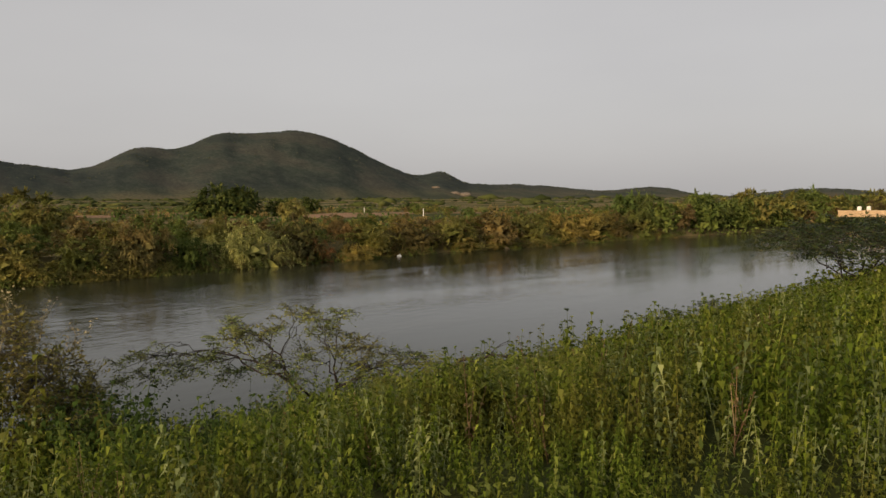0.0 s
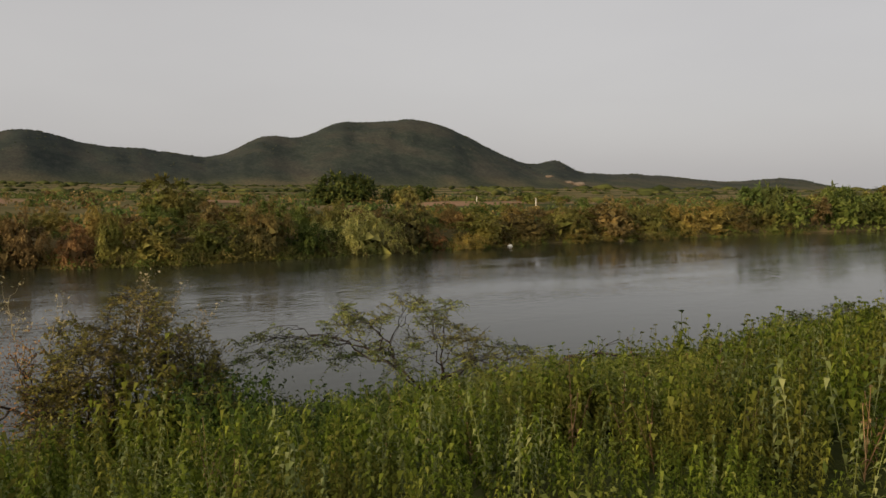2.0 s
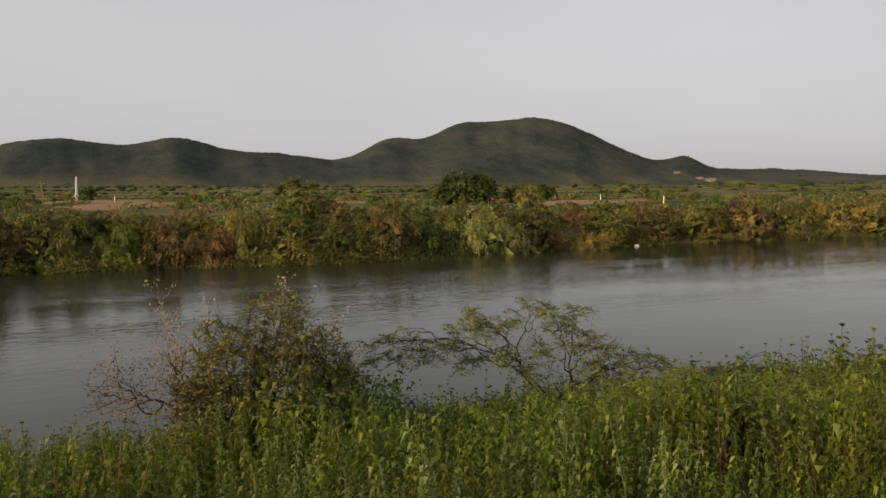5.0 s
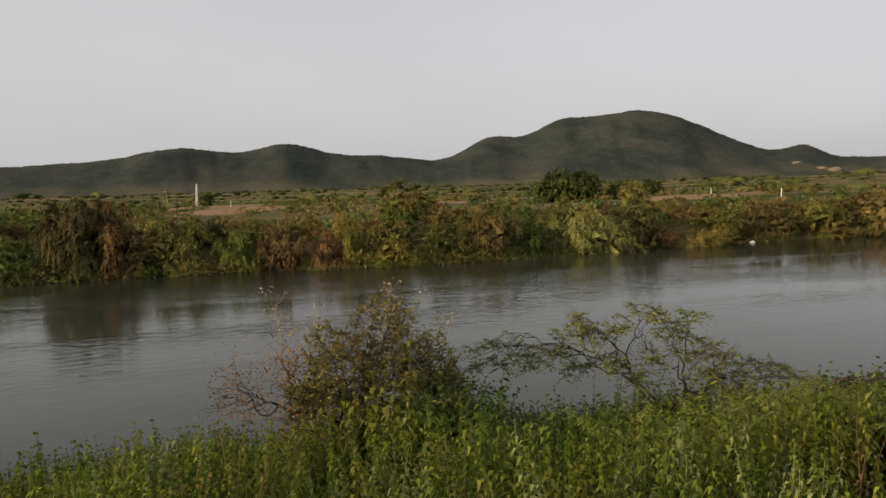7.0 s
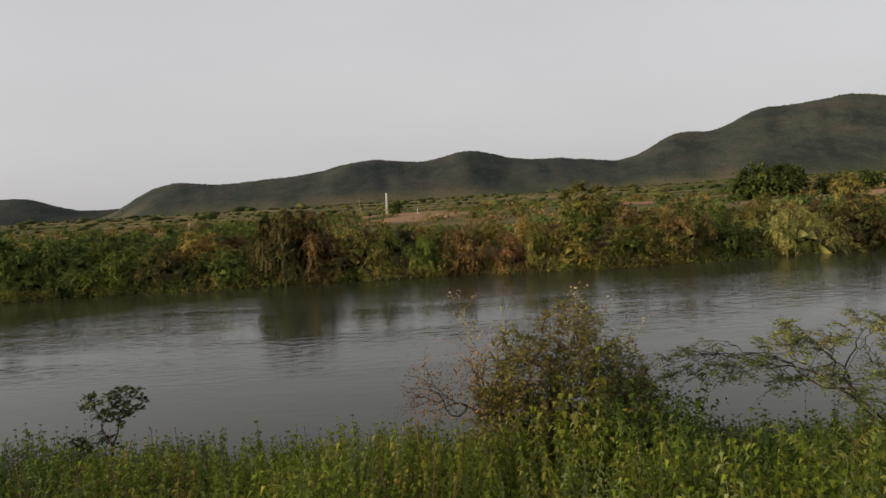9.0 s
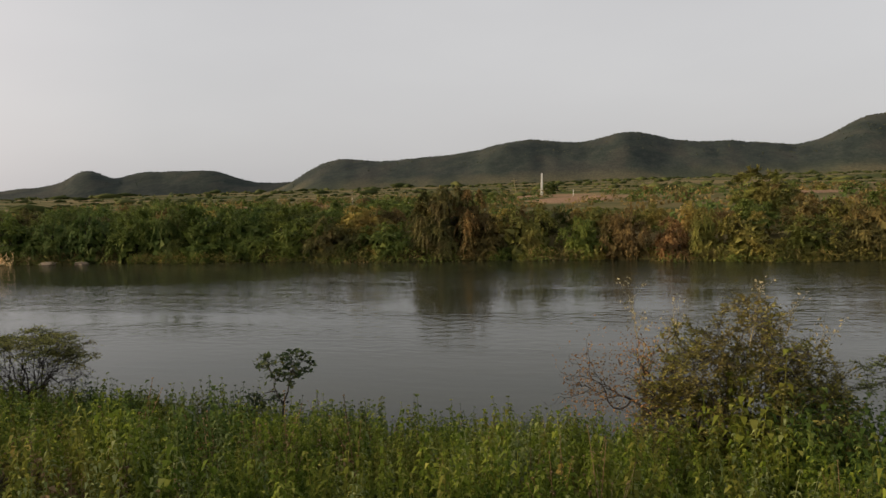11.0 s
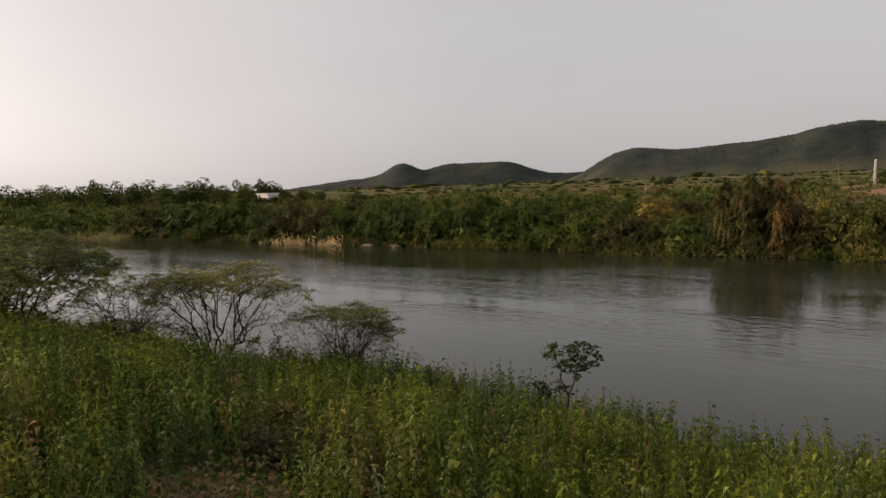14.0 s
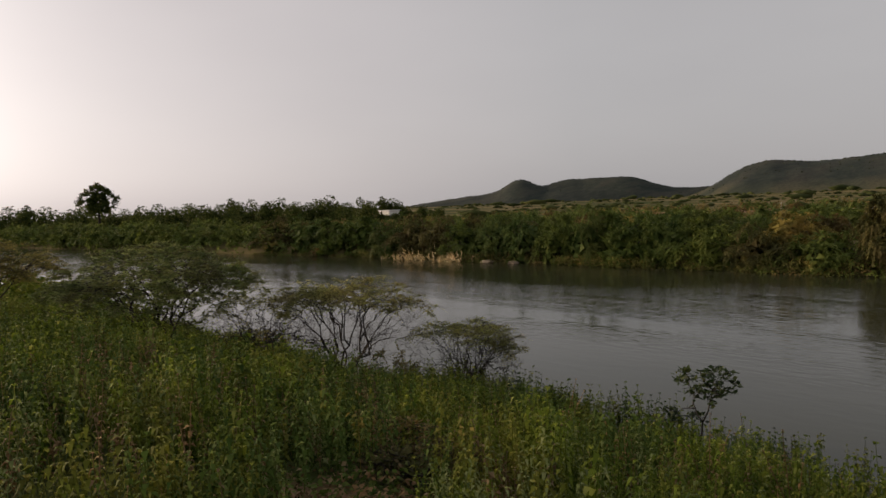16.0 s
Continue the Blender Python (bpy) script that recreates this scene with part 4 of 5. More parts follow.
    A[:, 2] += rng.uniform(0, 0.55, len(A))
    V, F = leaves(rng, A, 0.34, 0.05, -0.5)
    solo("waterside_grass", V, F, SHRUB, "tufts of olive-green grass along the far waterline", "grass")


def far_bank_specials():
    rng = np.random.default_rng(41)
    # tall dark tree hung with creepers
    big = weeping_shrub(rng, 3.8, 4.5, GLOOM, "tall dark bushy tree draped with hanging creepers at the water", heads=46, sprays=17, per=14, leaf=(0.20, 0.09), hang=1.5, core=700, low=0.14, square=5, group="", name="tree", category="tree")
    big.location = (-9.7, float(waterfront(-9.7)) + 1.4, -0.05)
    mate = weeping_shrub(rng, 3.0, 4.2, UMBER, "brownish tall bush leaning on the draped tree", heads=34, sprays=15, per=11, leaf=(0.19, 0.08), hang=1.2, core=420, low=0.16, square=3, group="")
    mate.location = (-7.9, float(waterfront(-7.9)) + 1.3, -0.05)
    # drooping acacia whose boughs touch the water
    droop = weeping_shrub(rng, 6.0, 2.8, PALELEAF, "pale green acacia with drooping boughs touching the river", heads=34, sprays=16, per=15, leaf=(0.20, 0.05), hang=1.0, core=260, group="", name="acacia", category="tree")
    droop.location, droop.rotation_euler = (18.9, float(waterfront(18.9)) + 1.5, 0.0), (0, 0, 0.5)
    t = np.linspace(0, 1, 60)[:, None]
    bough = np.array([-1.0, -1.2, 1.7]) * (1 - t) + np.array([1.2, -3.9, -0.1]) * t + np.array([0, 0, 0.5]) * np.sin(np.pi * t)
    A = np.repeat(bough, 7, axis=0) + rng.normal(0, 0.10, (420, 3))
    V, F = slivers(rng, A, rng.normal(0, 0.6, A.shape) + np.array([0.6, -0.6, -0.6]), rng.normal(0, 0.4, A.shape) + np.array([0, -0.5, 1.0]), 0.16, 0.035)
    tagged(child("hanging_bough", quads_mesh("hanging_bough", V, F, PALELEAF), droop), "longest bough dipping its leaves in the river", kind="stuff")
    low = weeping_shrub(rng, 4.0, 0.95, GOLD, "low yellow-green shrub spreading over the water", heads=20, sprays=12, per=10, leaf=(0.18, 0.045), hang=0.5, core=150, group="")
    low.location = (27.1, float(waterfront(27.1)) + 0.5, -0.05)
    for x, y, w, h, mat, label in ((49.4, 109.7, 13.0, 5.4, TREELEAF, "round dark green tree standing on the plain"), (-129.0, 102.6, 8.0, 1.8, TREELEAF, "broad dark bush before the white house"), (-15.2, 181.0, 4.0, 3.6, TREELEAF, "small dark bush beside the utility pole"),
                                   (11.3, 59.5, 4.6, 3.8, FERNY, "spreading olive-green tree behind the bank"), (16.0, 72.0, 2.4, 1.9, SHRUB, "small green bush behind the bank"),
                                   (45.0, 80.0, 4.6, 3.0, SHRUB, "broad olive bush on the plain"), (64.0, 118.0, 6.0, 3.6, TREELEAF, "dark green bush on the plain"), (78.0, 132.0, 7.0, 4.0, TREELEAF, "dark broad bush on the plain")):
        settle(weeping_shrub(rng, w, h, mat, label, heads=int(16 + 2.5 * w), sprays=12, per=7, leaf=(0.14 + 0.045 * w, 0.06 + 0.026 * w), hang=0.6, low=0.12, square=3, group=""), x, y, rng.uniform(0, 6))
    # trees along the horizon
    kinds = [mound_shrub(rng, w, 7.4, TREELEAF, BARK, "dark leafy tree in the distant tree line", leaf=(0.50, 0.44), count=1500, lobes=n, stems=3, droop=0.1, sprays=0, group="tree line")
             for w, n in ((8.0, 9), (10.5, 12), (7.0, 7), (9.0, 10))]
    for k in kinds:
        k.name = "tree"
        k["category"] = "tree"
    spots = []
    b = 47.5
    while b < 84:
        spots.append((b, rng.uniform(150, 205), rng.uniform(0.56, 0.84) + 0.2 * float(smooth(50, 58, b)) * rng.random() - 0.40 * float(smooth(54, 47, b))))
        b += rng.uniform(0.5, 1.2)
    spots = [(b, (225 if 49.9 < b < 53.0 else r), s) for b, r, s in spots]        # the low house stands in front here
    for k, (b, r, s) in enumerate(spots):
        x, y = -r * math.sin(radians(b)), r * math.cos(radians(b))
        if k < 4:
            settle(kinds[k], x, y, k, s * r / 170)
        else:
            again(kinds[int(rng.integers(0, 4))], x, y, rng.uniform(0, 6), s * r / 170)
    lone = weeping_shrub(rng, 7.6, 6.4, TREELEAF, "tall round-crowned tree rising above the tree line", heads=44, sprays=12, per=6, leaf=(0.55, 0.34), hang=0.4, core=420, low=0.06, square=2.4, group="", name="tree", category="tree")
    for c in lone.children:
        c.data.transform(pose(0, 0, 5.2))
    V, F = tubes([(0, 0, 0, 0.1, 0, 3.0, 0.34, 0.28), (0.1, 0, 3.0, 0, 0, 6.2, 0.28, 0.2)], 6)
    child("stem", quads_mesh("stem", V, F, BARK), lone)
    settle(lone, -163.0, 48.3, 0.0)


def utility_pole():
    root = tagged(new("utility_pole"), "white tapered concrete pole standing on bare reddish earth", "pole")
    bm = bmesh.new()
    box(bm, (-0.30, -0.24, 0), (0.30, 0.24, 6.0), 0.62, 0.03)
    part("shaft", bm, CONCRETE, root)
    bm = bmesh.new()
    box(bm, (-0.55, -0.5, -0.1), (0.55, 0.5, 0.25), 0.9, 0.04)
    part("footing", bm, SANDSTONE, root)
    settle(root, -18.1, 184.7, 0.2, 1.0, 0.0)
    root.rotation_euler = (0, radians(2.0), 0.2)
    root = tagged(new("wooden_pole"), "thin leaning wooden pole on the plain", "pole")
    bm = bmesh.new()
    box(bm, (-0.10, -0.10, -0.2), (0.10, 0.10, 4.6), 0.7, 0.02)
    part("shaft", bm, PALEBARK, root)
    bm = bmesh.new()
    box(bm, (-0.75, -0.06, 3.9), (0.75, 0.06, 4.05), 1.0, 0.01)
    part("crossarm", bm, PALEBARK, root)
    settle(root, -23.6, 176.0, 0.2, 1.0, 0.0)
    root.rotation_euler = (0, radians(-7.0), 0.2)


def fence_posts():
    root = tagged(new("fence_post"), "short whitewashed stone fence post on the plain", "post", "fence posts")
    bm = bmesh.new()
    box(bm, (-0.065, -0.06, -0.3), (0.065, 0.06, 1.4), 0.8, 0.012)
    part("post", bm, CONCRETE, root)
    settle(root, 70.9, 84.5, 0.3, 1.0, 0.0)
    for x, y, s in ((86.5, 123, 1.15), (-32.5, 118, 1.0), (-35.0, 118, 0.9), (-58.0, 150, 1.1), (-63.0, 150, 1.1), (-66.0, 150, 1.0),
                    (97, 62, 1.1), (-70.0, 133, 1.0), (-8.5, 160, 1.0)):
        again(root, x, y, 0.3, s, 1.0, 0.0)


def low_house():
    root = tagged(new("house"), "low white house with a pale roof among trees", "house")
    bm = bmesh.new()
    box(bm, (-3.4, -2.2, -0.3), (3.4, 2.2, 2.6))
    part("wall", bm, PLASTER, root)
    bm = bmesh.new()
    box(bm, (-3.8, -2.6, 2.604), (3.8, 2.6, 2.85), 0.97, 0.03)
    part("roof", bm, PLASTER, root)
    settle(root, -141.3, 112.2, radians(-6), 0.72, 0.0)
    root.location.z -= 0.1
    bm = bmesh.new()
    box(bm, (-4.6, -3.6, -1.6), (4.6, 3.6, -0.3), 0.92, 0.05)
    part("plinth", bm, SANDSTONE, root)


def river_bridge():
    root = tagged(new("bridge"), "low tan stone bridge with white parapet posts over the river", "bridge")
    bm = bmesh.new()
    box(bm, (-2.2, -17.0, 1.55), (2.2, 17.0, 2.15), 1.0, 0.06)
    part("deck", bm, SANDSTONE, root)
    for sx in (-2.0, 2.0):
        bm = bmesh.new()
        box(bm, (sx - 0.18, -17.0, 2.152), (sx + 0.18, 17.0, 2.5), 1.0, 0.04)
        part("parapet", bm, SANDSTONE, root)
    for k in range(4):
        bm = bmesh.new()
        y = -10.5 + 7.0 * k
        box(bm, (-1.9, y - 0.45, -1.2), (1.9, y + 0.45, 1.55), 1.0, 0.08)
        part("pier", bm, SANDSTONE, root)
    for k in range(6):
        for sx in (-2.0, 2.0):
            bm = bmesh.new()
            y = 14.2 - 5.6 * k
            box(bm, (sx - 0.25, y - 0.25, 2.502), (sx + 0.25, y + 0.25, 3.1), 0.9, 0.04)
            part("parapet_post", bm, CONCRETE, root, "whitewashed square post")
    root.location = (114.0, 20.8, 0.0)


def rock_outcrops():
    rng = np.random.default_rng(51)
    X, Y, Z, _u = main_grid
    for b, up, z, s in ((-43.3, 0.60, 0, 9), (-42.6, 0.72, 0, 6), (-41.0, 1.25, 0, 5)):
        j = int(round((b + 78) / 0.22))
        rr = np.hypot(X[:, j], Y[:, j])
        i = int(np.argmax(np.degrees(np.arctan2(Z[:, j] - 4.0, rr)) > up))     # where the slope rises to that angle
        r, z = float(rr[i]), float(Z[i, j])
        bm = bmesh.new()
        bmesh.ops.create_icosphere(bm, subdivisions=3, radius=1.0)
        for v in bm.verts:
            k = 1 + 0.35 * noise.noise(v.co * 1.7 + Vector((b, 0, 0))) + 0.16 * noise.noise(v.co * 5.0)
            v.co = Vector((v.co.x * s * 1.5 * k, v.co.y * s * k, v.co.z * s * 0.55 * k))
        ob = new("rock_outcrop", bpy.data.meshes.new("rock_outcrop"))
        bm.to_mesh(ob.data)
        bm.free()
        ob.data.materials.append(ROCK)
        ob.location = (-r * math.sin(radians(b)), r * math.cos(radians(b)), z)
        ob.rotation_euler = (0, 0, radians(b))
        tagged(ob, "pale bare rock outcrop on the hill slope", "rock", "rocks on the hillside")


def waterside_stones():
    for k, (x, away, w, h) in enumerate(((30.9, -0.15, 0.19, 0.11), (-33.6, -0.2, 0.5, 0.16), (-36.2, -0.1, 0.7, 0.18), (42.0, -0.1, 0.3, 0.15))):
        bm = bmesh.new()
        bmesh.ops.create_icosphere(bm, subdivisions=2, radius=1.0)
        for v in bm.verts:
            m = 1 + 0.4 * noise.noise(v.co * 1.6 + Vector((7.0 * k, 0, 0)))
            v.co = Vector((v.co.x * w * m, v.co.y * w * 0.7 * m, v.co.z * h * m))
        ob = new("stone", bpy.data.meshes.new("stone"))
        bm.to_mesh(ob.data)
        bm.free()
        ob.data.materials.append(PLASTER if k == 0 else ROCK)
        ob.location = (x, float(waterfront(x)) + away, 0.03)
        tagged(ob, "pale stone at the edge of the water", "stone", "stones at the waterline")


waterside_stones()
far_bank_details()
far_bank_specials()
utility_pole()
fence_posts()
low_house()
river_bridge()


# ---- near bank: weeds and grass ----
def weed(rng, high, nodes, leaf, shoots=2, broad=0.55):
    """One upright weed: stems set with pairs of drooping leaves, each pair across the last, and a small tuft at every tip; as quads."""
    lean = np.append(rng.normal(0, 0.06, 2), 1.0) * high
    stems = [(np.zeros(3), lean, nodes)]
    for k in range(shoots):
        a, f = rng.uniform(0, 6.283), rng.uniform(0.12, 0.45)
        out = rng.uniform(0.12, 0.22) * high
        stems.append((lean * f, np.array([math.cos(a) * out, math.sin(a) * out, 0]) + lean * rng.uniform(0.62, 0.92), max(2, nodes - 3)))
    V, F = tubes([(*p, *q, 0.005, 0.002) for p, q, _n in stems], 3)
    P, D, L = [], [], []
    for p, q, m in stems:
        spin = rng.uniform(0, 6.283)
        for k in range(m):
            t = 0.16 + 0.80 * (k + rng.uniform(-0.25, 0.25)) / m
            for h in (0, math.pi):
                a = spin + h + k * 1.571 + rng.normal(0, 0.3)
                P.append(p + (q - p) * t)
                D.append((math.cos(a), math.sin(a), rng.uniform(0.0, 0.7)))
                L.append(leaf * rng.uniform(0.75, 1.25) * (1.10 - 0.42 * t))
        for k in range(3):
            a = spin + k * 2.1
            P.append(q)
            D.append((math.cos(a) * 0.6, math.sin(a) * 0.6, 0.9))
            L.append(leaf * 0.62)
    P, D, L = np.array(P), np.array(D), np.array(L)[:, None]
    D /= np.linalg.norm(D, axis=1, keepdims=True)
    S = np.cross(D, [0, 0, 1.0])
    S /= np.linalg.norm(S, axis=1, keepdims=True)
    W = L * broad * rng.uniform(0.8, 1.25, L.shape)
    mid = P + D * L * 0.45
    tip = P + D * L - np.array([0, 0, 1.0]) * L * rng.uniform(0.5, 1.25, L.shape)
    Q = np.stack([P, mid + S * W * 0.5, tip, mid - S * W * 0.5], 1).reshape(-1, 3)
    return np.concatenate([V, Q]), np.concatenate([F, np.arange(len(Q)).reshape(-1, 4) + len(V)])


def frond_plant(rng, high, stems=7, leaflets=34):
    """A low plant of arching stems with two rows of narrow leaflets; as quads."""
    Vs, Fs, off, limbs = [], [], 0, []
    for k in range(stems):
        a, out = 6.283 * (k + rng.uniform(-0.4, 0.4)) / stems, high * rng.uniform(0.35, 0.9)
        t = np.linspace(0.0, 1.0, leaflets // 2)[:, None]
        way = np.array([[math.cos(a), math.sin(a), 0.0]])
        line = way * out * t ** 1.3 + np.array([[0, 0, 1.0]]) * high * rng.uniform(0.7, 1.1) * (1.5 * t - 0.62 * t ** 2)
        limbs += [(*line[i], *line[i + 3 if i + 3 < len(line) else -1], 0.0025, 0.002) for i in range(0, len(line) - 1, 3)]
        side = np.array([[-math.sin(a), math.cos(a), 0.0]])
        for sgn in (-1, 1):
            P = line[1:]
            D = side * sgn + way * 0.4 + rng.normal(0, 0.18, P.shape) - np.array([[0, 0, 0.25]])
            L = high * 0.15 * rng.uniform(0.7, 1.2, (len(P), 1)) * (1.1 - 0.5 * t[1:])
            W = np.repeat(way, len(P), 0) * L * 0.36
            Q = np.stack([P, P + D * L * 0.5 + W * 0.5, P + D * L, P + D * L * 0.5 - W * 0.5], 1).reshape(-1, 3)
            Vs.append(Q)
            Fs.append(np.arange(len(Q)).reshape(-1, 4) + off)
            off += len(Q)
    V, F = tubes(limbs, 3)
    return np.concatenate(Vs + [V]), np.concatenate(Fs + [F + off])


def tuft_of_grass(rng, high, blades):
    a, h = rng.uniform(0, 6.283, blades), high * rng.uniform(0.55, 1.1, blades)
    out = np.stack([np.cos(a), np.sin(a), 0 * a], 1)
    side = np.stack([-np.sin(a), np.cos(a), 0 * a], 1)
    k, w = rng.uniform(0.12, 0.5, blades)[:, None], rng.uniform(0.005, 0.010, blades)[:, None]
    z = np.array([0, 0, 1.0])
    p0 = out * 0.03
    p1 = p0 + out * k * h[:, None] * 0.35 + z * h[:, None] * 0.6
    p2 = p0 + out * k * h[:, None] * 1.0 + z * h[:, None]
    V = np.stack([p0 - side * w, p0 + side * w, p1 + side * w * 0.8, p1 - side * w * 0.8, p2 + side * w * 0.15, p2 - side * w * 0.15], 1).reshape(-1, 3)
    b = np.arange(blades)[:, None] * 6
    return V, np.concatenate([b + np.array([[0, 1, 2, 3]]), b + np.array([[3, 2, 4, 5]])])


def scatter(rng, stock, x, y, size, tilt=0.12, sink=0.02):
    """Many copies of the small plants in stock as two joined arrays."""
    z = land(x, y) - sink
    which = rng.integers(0, len(stock), len(x))
    Vs, Fs, off = [], [], 0
    for k, (V, F) in enumerate(stock):
        m = which == k
        c = int(m.sum())
        if not c:
            continue
        a, sc = rng.uniform(0, 6.283, c), size[m]
        ca, sa = np.cos(a)[:, None], np.sin(a)[:, None]
        X = (V[None, :, 0] * ca - V[None, :, 1] * sa)
        Y = (V[None, :, 0] * sa + V[None, :, 1] * ca)
        Z = np.repeat(V[None, :, 2], c, 0)
        X, Y = X + Z * rng.normal(0, tilt, (c, 1)), Y + Z * rng.normal(0, tilt, (c, 1))
        P = np.stack([X * sc[:, None] + x[m][:, None], Y * sc[:, None] + y[m][:, None], Z * sc[:, None] + z[m][:, None]], -1)
        Vs.append(P.reshape(-1, 3))
        Fs.append((F[None] + (np.arange(c) * len(V))[:, None, None]).reshape(-1, 4) + off)
        off += c * len(V)
    return np.concatenate(Vs), np.concatenate(Fs)


def hollow(x, y):
    """How bare the trodden hollow in the weeds is: 1 in its middle, 0 outside."""
    along, across = -0.77 * (x + 3.75) + 0.63 * (y - 3.05), 0.63 * (x + 3.75) + 0.77 * (y - 3.05)
    return 1.15 * np.exp(-(along / 1.05) ** 4 - ((across + 0.14 * ripple(x, y, 1.1, 3.0)) / 0.50) ** 4)


def bank_places(rng, x0, x1, density, near_r, far_r, clump=9, loose=0.17):
    """Places on the near bank, gathered in clumps, and the height that each clump has grown to."""
    n = int((x1 - x0) * 12.5 * density / clump)
    x, y, tall = rng.uniform(x0, x1, n), rng.uniform(-1.0, 11.5, n), rng.uniform(0.70, 1.18, n)
    x, y, tall = np.repeat(x, clump), np.repeat(y, clump), np.repeat(tall, clump)
    x, y = x + rng.normal(0, loose, len(x)), y + rng.normal(0, loose, len(x))
    r = np.hypot(x - 0.05, y - 0.3)
    keep = (r > near_r) & (r < far_r) & (y < near_edge(x) - 0.15) & (y > 0.25 * np.abs(x) - 2.2 + 0.5 * ripple(x, y, 3.0, 2.0)) & (rng.random(len(x)) > 0.9 * smooth(0.35, 0.8, bare_earth(x, y))) & (rng.random(len(x)) > hollow(x, y))
    return x[keep], y[keep], tall[keep]


YELLOW_SPOTS = ((-0.39, 5.83), (-4.55, 3.62), (-3.95, 4.15))


def near_growth():
    rng = np.random.default_rng(61)
    heights = (0.54, 0.60, 0.68, 0.76, 0.62, 0.70)
    close = [weed(rng, h, 12, 0.074, 0, 0.50) for h in heights]
    middle = [weed(rng, h, 11, 0.080, 0, 0.55) for h in heights]
    coarse = [weed(rng, h, 4, 0.14, 1) for h in (0.5, 0.6, 0.68, 0.55)]
    rough = [weed(rng, h, 4, 0.20, 0, 0.7) for h in (0.55, 0.65, 0.75)]
    grey = [weed(rng, h, 12, 0.066, 0, 0.48) for h in (0.58, 0.66, 0.74)]
    dead = [weed(rng, h, 6, 0.035, 2, 0.6) for h in (0.55, 0.7, 0.8)]
    ferny = [frond_plant(rng, h) for h in (0.42, 0.55, 0.65)]

    def grown(x, y, tall):
        return (tall * rng.uniform(0.78, 1.1, len(x)) * (0.95 + 0.22 * ripple(x, y, 2.6, 3.0)) * (1 - 0.5 * smooth(5.0, 3.0, np.hypot(x, y)))
                * (1 + 0.65 * np.exp(-((x - 1.8) / 1.3) ** 2 - ((y - 7.5) / 0.8) ** 2)))

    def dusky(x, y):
        # darker leaf colour: painted shade beside the bush, mixed patches below x = -3.2
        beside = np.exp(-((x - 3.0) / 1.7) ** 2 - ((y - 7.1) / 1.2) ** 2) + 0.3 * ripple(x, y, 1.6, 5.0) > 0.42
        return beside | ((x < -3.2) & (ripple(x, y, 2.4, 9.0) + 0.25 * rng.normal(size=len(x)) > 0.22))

    def strew(name, stock, mat, x, y, size, label, category="weeds", tilt=0.12):
        V, F = scatter(rng, stock, x, y, size, tilt)
        solo(name, V, F, mat, label, category)
    green = "dense green upright weeds covering the near river bank"
    x, y, tall = bank_places(rng, -9, 11, 66, 2.7, 7.0, 7, 0.14)
    feather = np.exp(-((x - 6.3) / 3.0) ** 2 - ((y - 5.0) / 1.9) ** 2) + 0.45 * ripple(x, y, 2.2, 8.0) > 0.50
    m = ripple(x, y, 1.9, 4.0) + 0.55 * rng.normal(size=len(x)) > 0.62
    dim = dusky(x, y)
    shaded = "leafy weeds coloured darker in patches and as shade beside the bush"
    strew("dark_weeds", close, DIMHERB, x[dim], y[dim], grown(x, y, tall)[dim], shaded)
    feather, m = feather & ~dim, m & ~dim
    keep = ~feather & ~m & ~dim
    strew("bank_weeds", close, HERB, x[keep], y[keep], grown(x, y, tall)[keep], green)
    strew("grey_weeds", grey, SAGE, x[m & ~feather], y[m & ~feather], grown(x, y, tall)[m & ~feather], "pale grey-green weed spires among the green ones")
    keep = feather & (rng.random(len(x)) < 0.55)
    strew("feathery_weeds", ferny, FROND, x[keep], y[keep], 1.15 * grown(x, y, tall)[keep], "low feathery yellow-green plants on the bank", tilt=0.2)
    x, y, tall = bank_places(rng, -14, 17, 48, 7.0, 14.0, 7, 0.16)
    m = ripple(x, y, 1.9, 4.0) + 0.55 * rng.normal(size=len(x)) > 0.75
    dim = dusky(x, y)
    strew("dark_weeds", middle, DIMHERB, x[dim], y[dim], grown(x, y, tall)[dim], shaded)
    m = m & ~dim
    strew("bank_weeds", middle, HERB, x[~m & ~dim], y[~m & ~dim], grown(x, y, tall)[~m & ~dim], green)
    strew("grey_weeds", grey, SAGE, x[m], y[m], grown(x, y, tall)[m], "pale grey-green weed spires among the green ones")
    x, y, tall = bank_places(rng, -6, 8, 30, 2.6, 5.0, 4, 0.3)
    strew("bank_weeds", close, HERB, x, y, rng.uniform(0.4, 0.6, len(x)), green)
    x, y, tall = bank_places(rng, -30, 32, 13, 14.0, 28.0, 6, 0.3)
    strew("bank_weeds", coarse, HERB, x, y, rng.uniform(0.7, 1.3, len(x)) * (0.95 + 0.25 * ripple(x, y, 5.0, 3.0)) * np.where(x < 0, 0.70, 1.0), green)
    x, y, tall = bank_places(rng, -70, 75, 6, 28.0, 75.0, 4, 0.4)
    strew("bank_weeds", rough, HERB, x, y, rng.uniform(0.8, 1.6, len(x)), green)
    x, y, tall = bank_places(rng, -10, 11, 1.5, 4.0, 11.0, 4, 0.3)
    strew("dead_weeds", dead, STALK, x, y, tall * rng.uniform(0.7, 1.1, len(x)), "dry brown weed stalks among the green ones")
    tufts_of = [tuft_of_grass(rng, h, 9) for h in (0.30, 0.36, 0.44, 0.26)]
    x, y, tall = bank_places(rng, -18, 22, 5, 6.0, 20.0)
    m = ripple(x, y, 4.5, 7.0) + 0.4 * rng.normal(size=len(x)) > 0.1
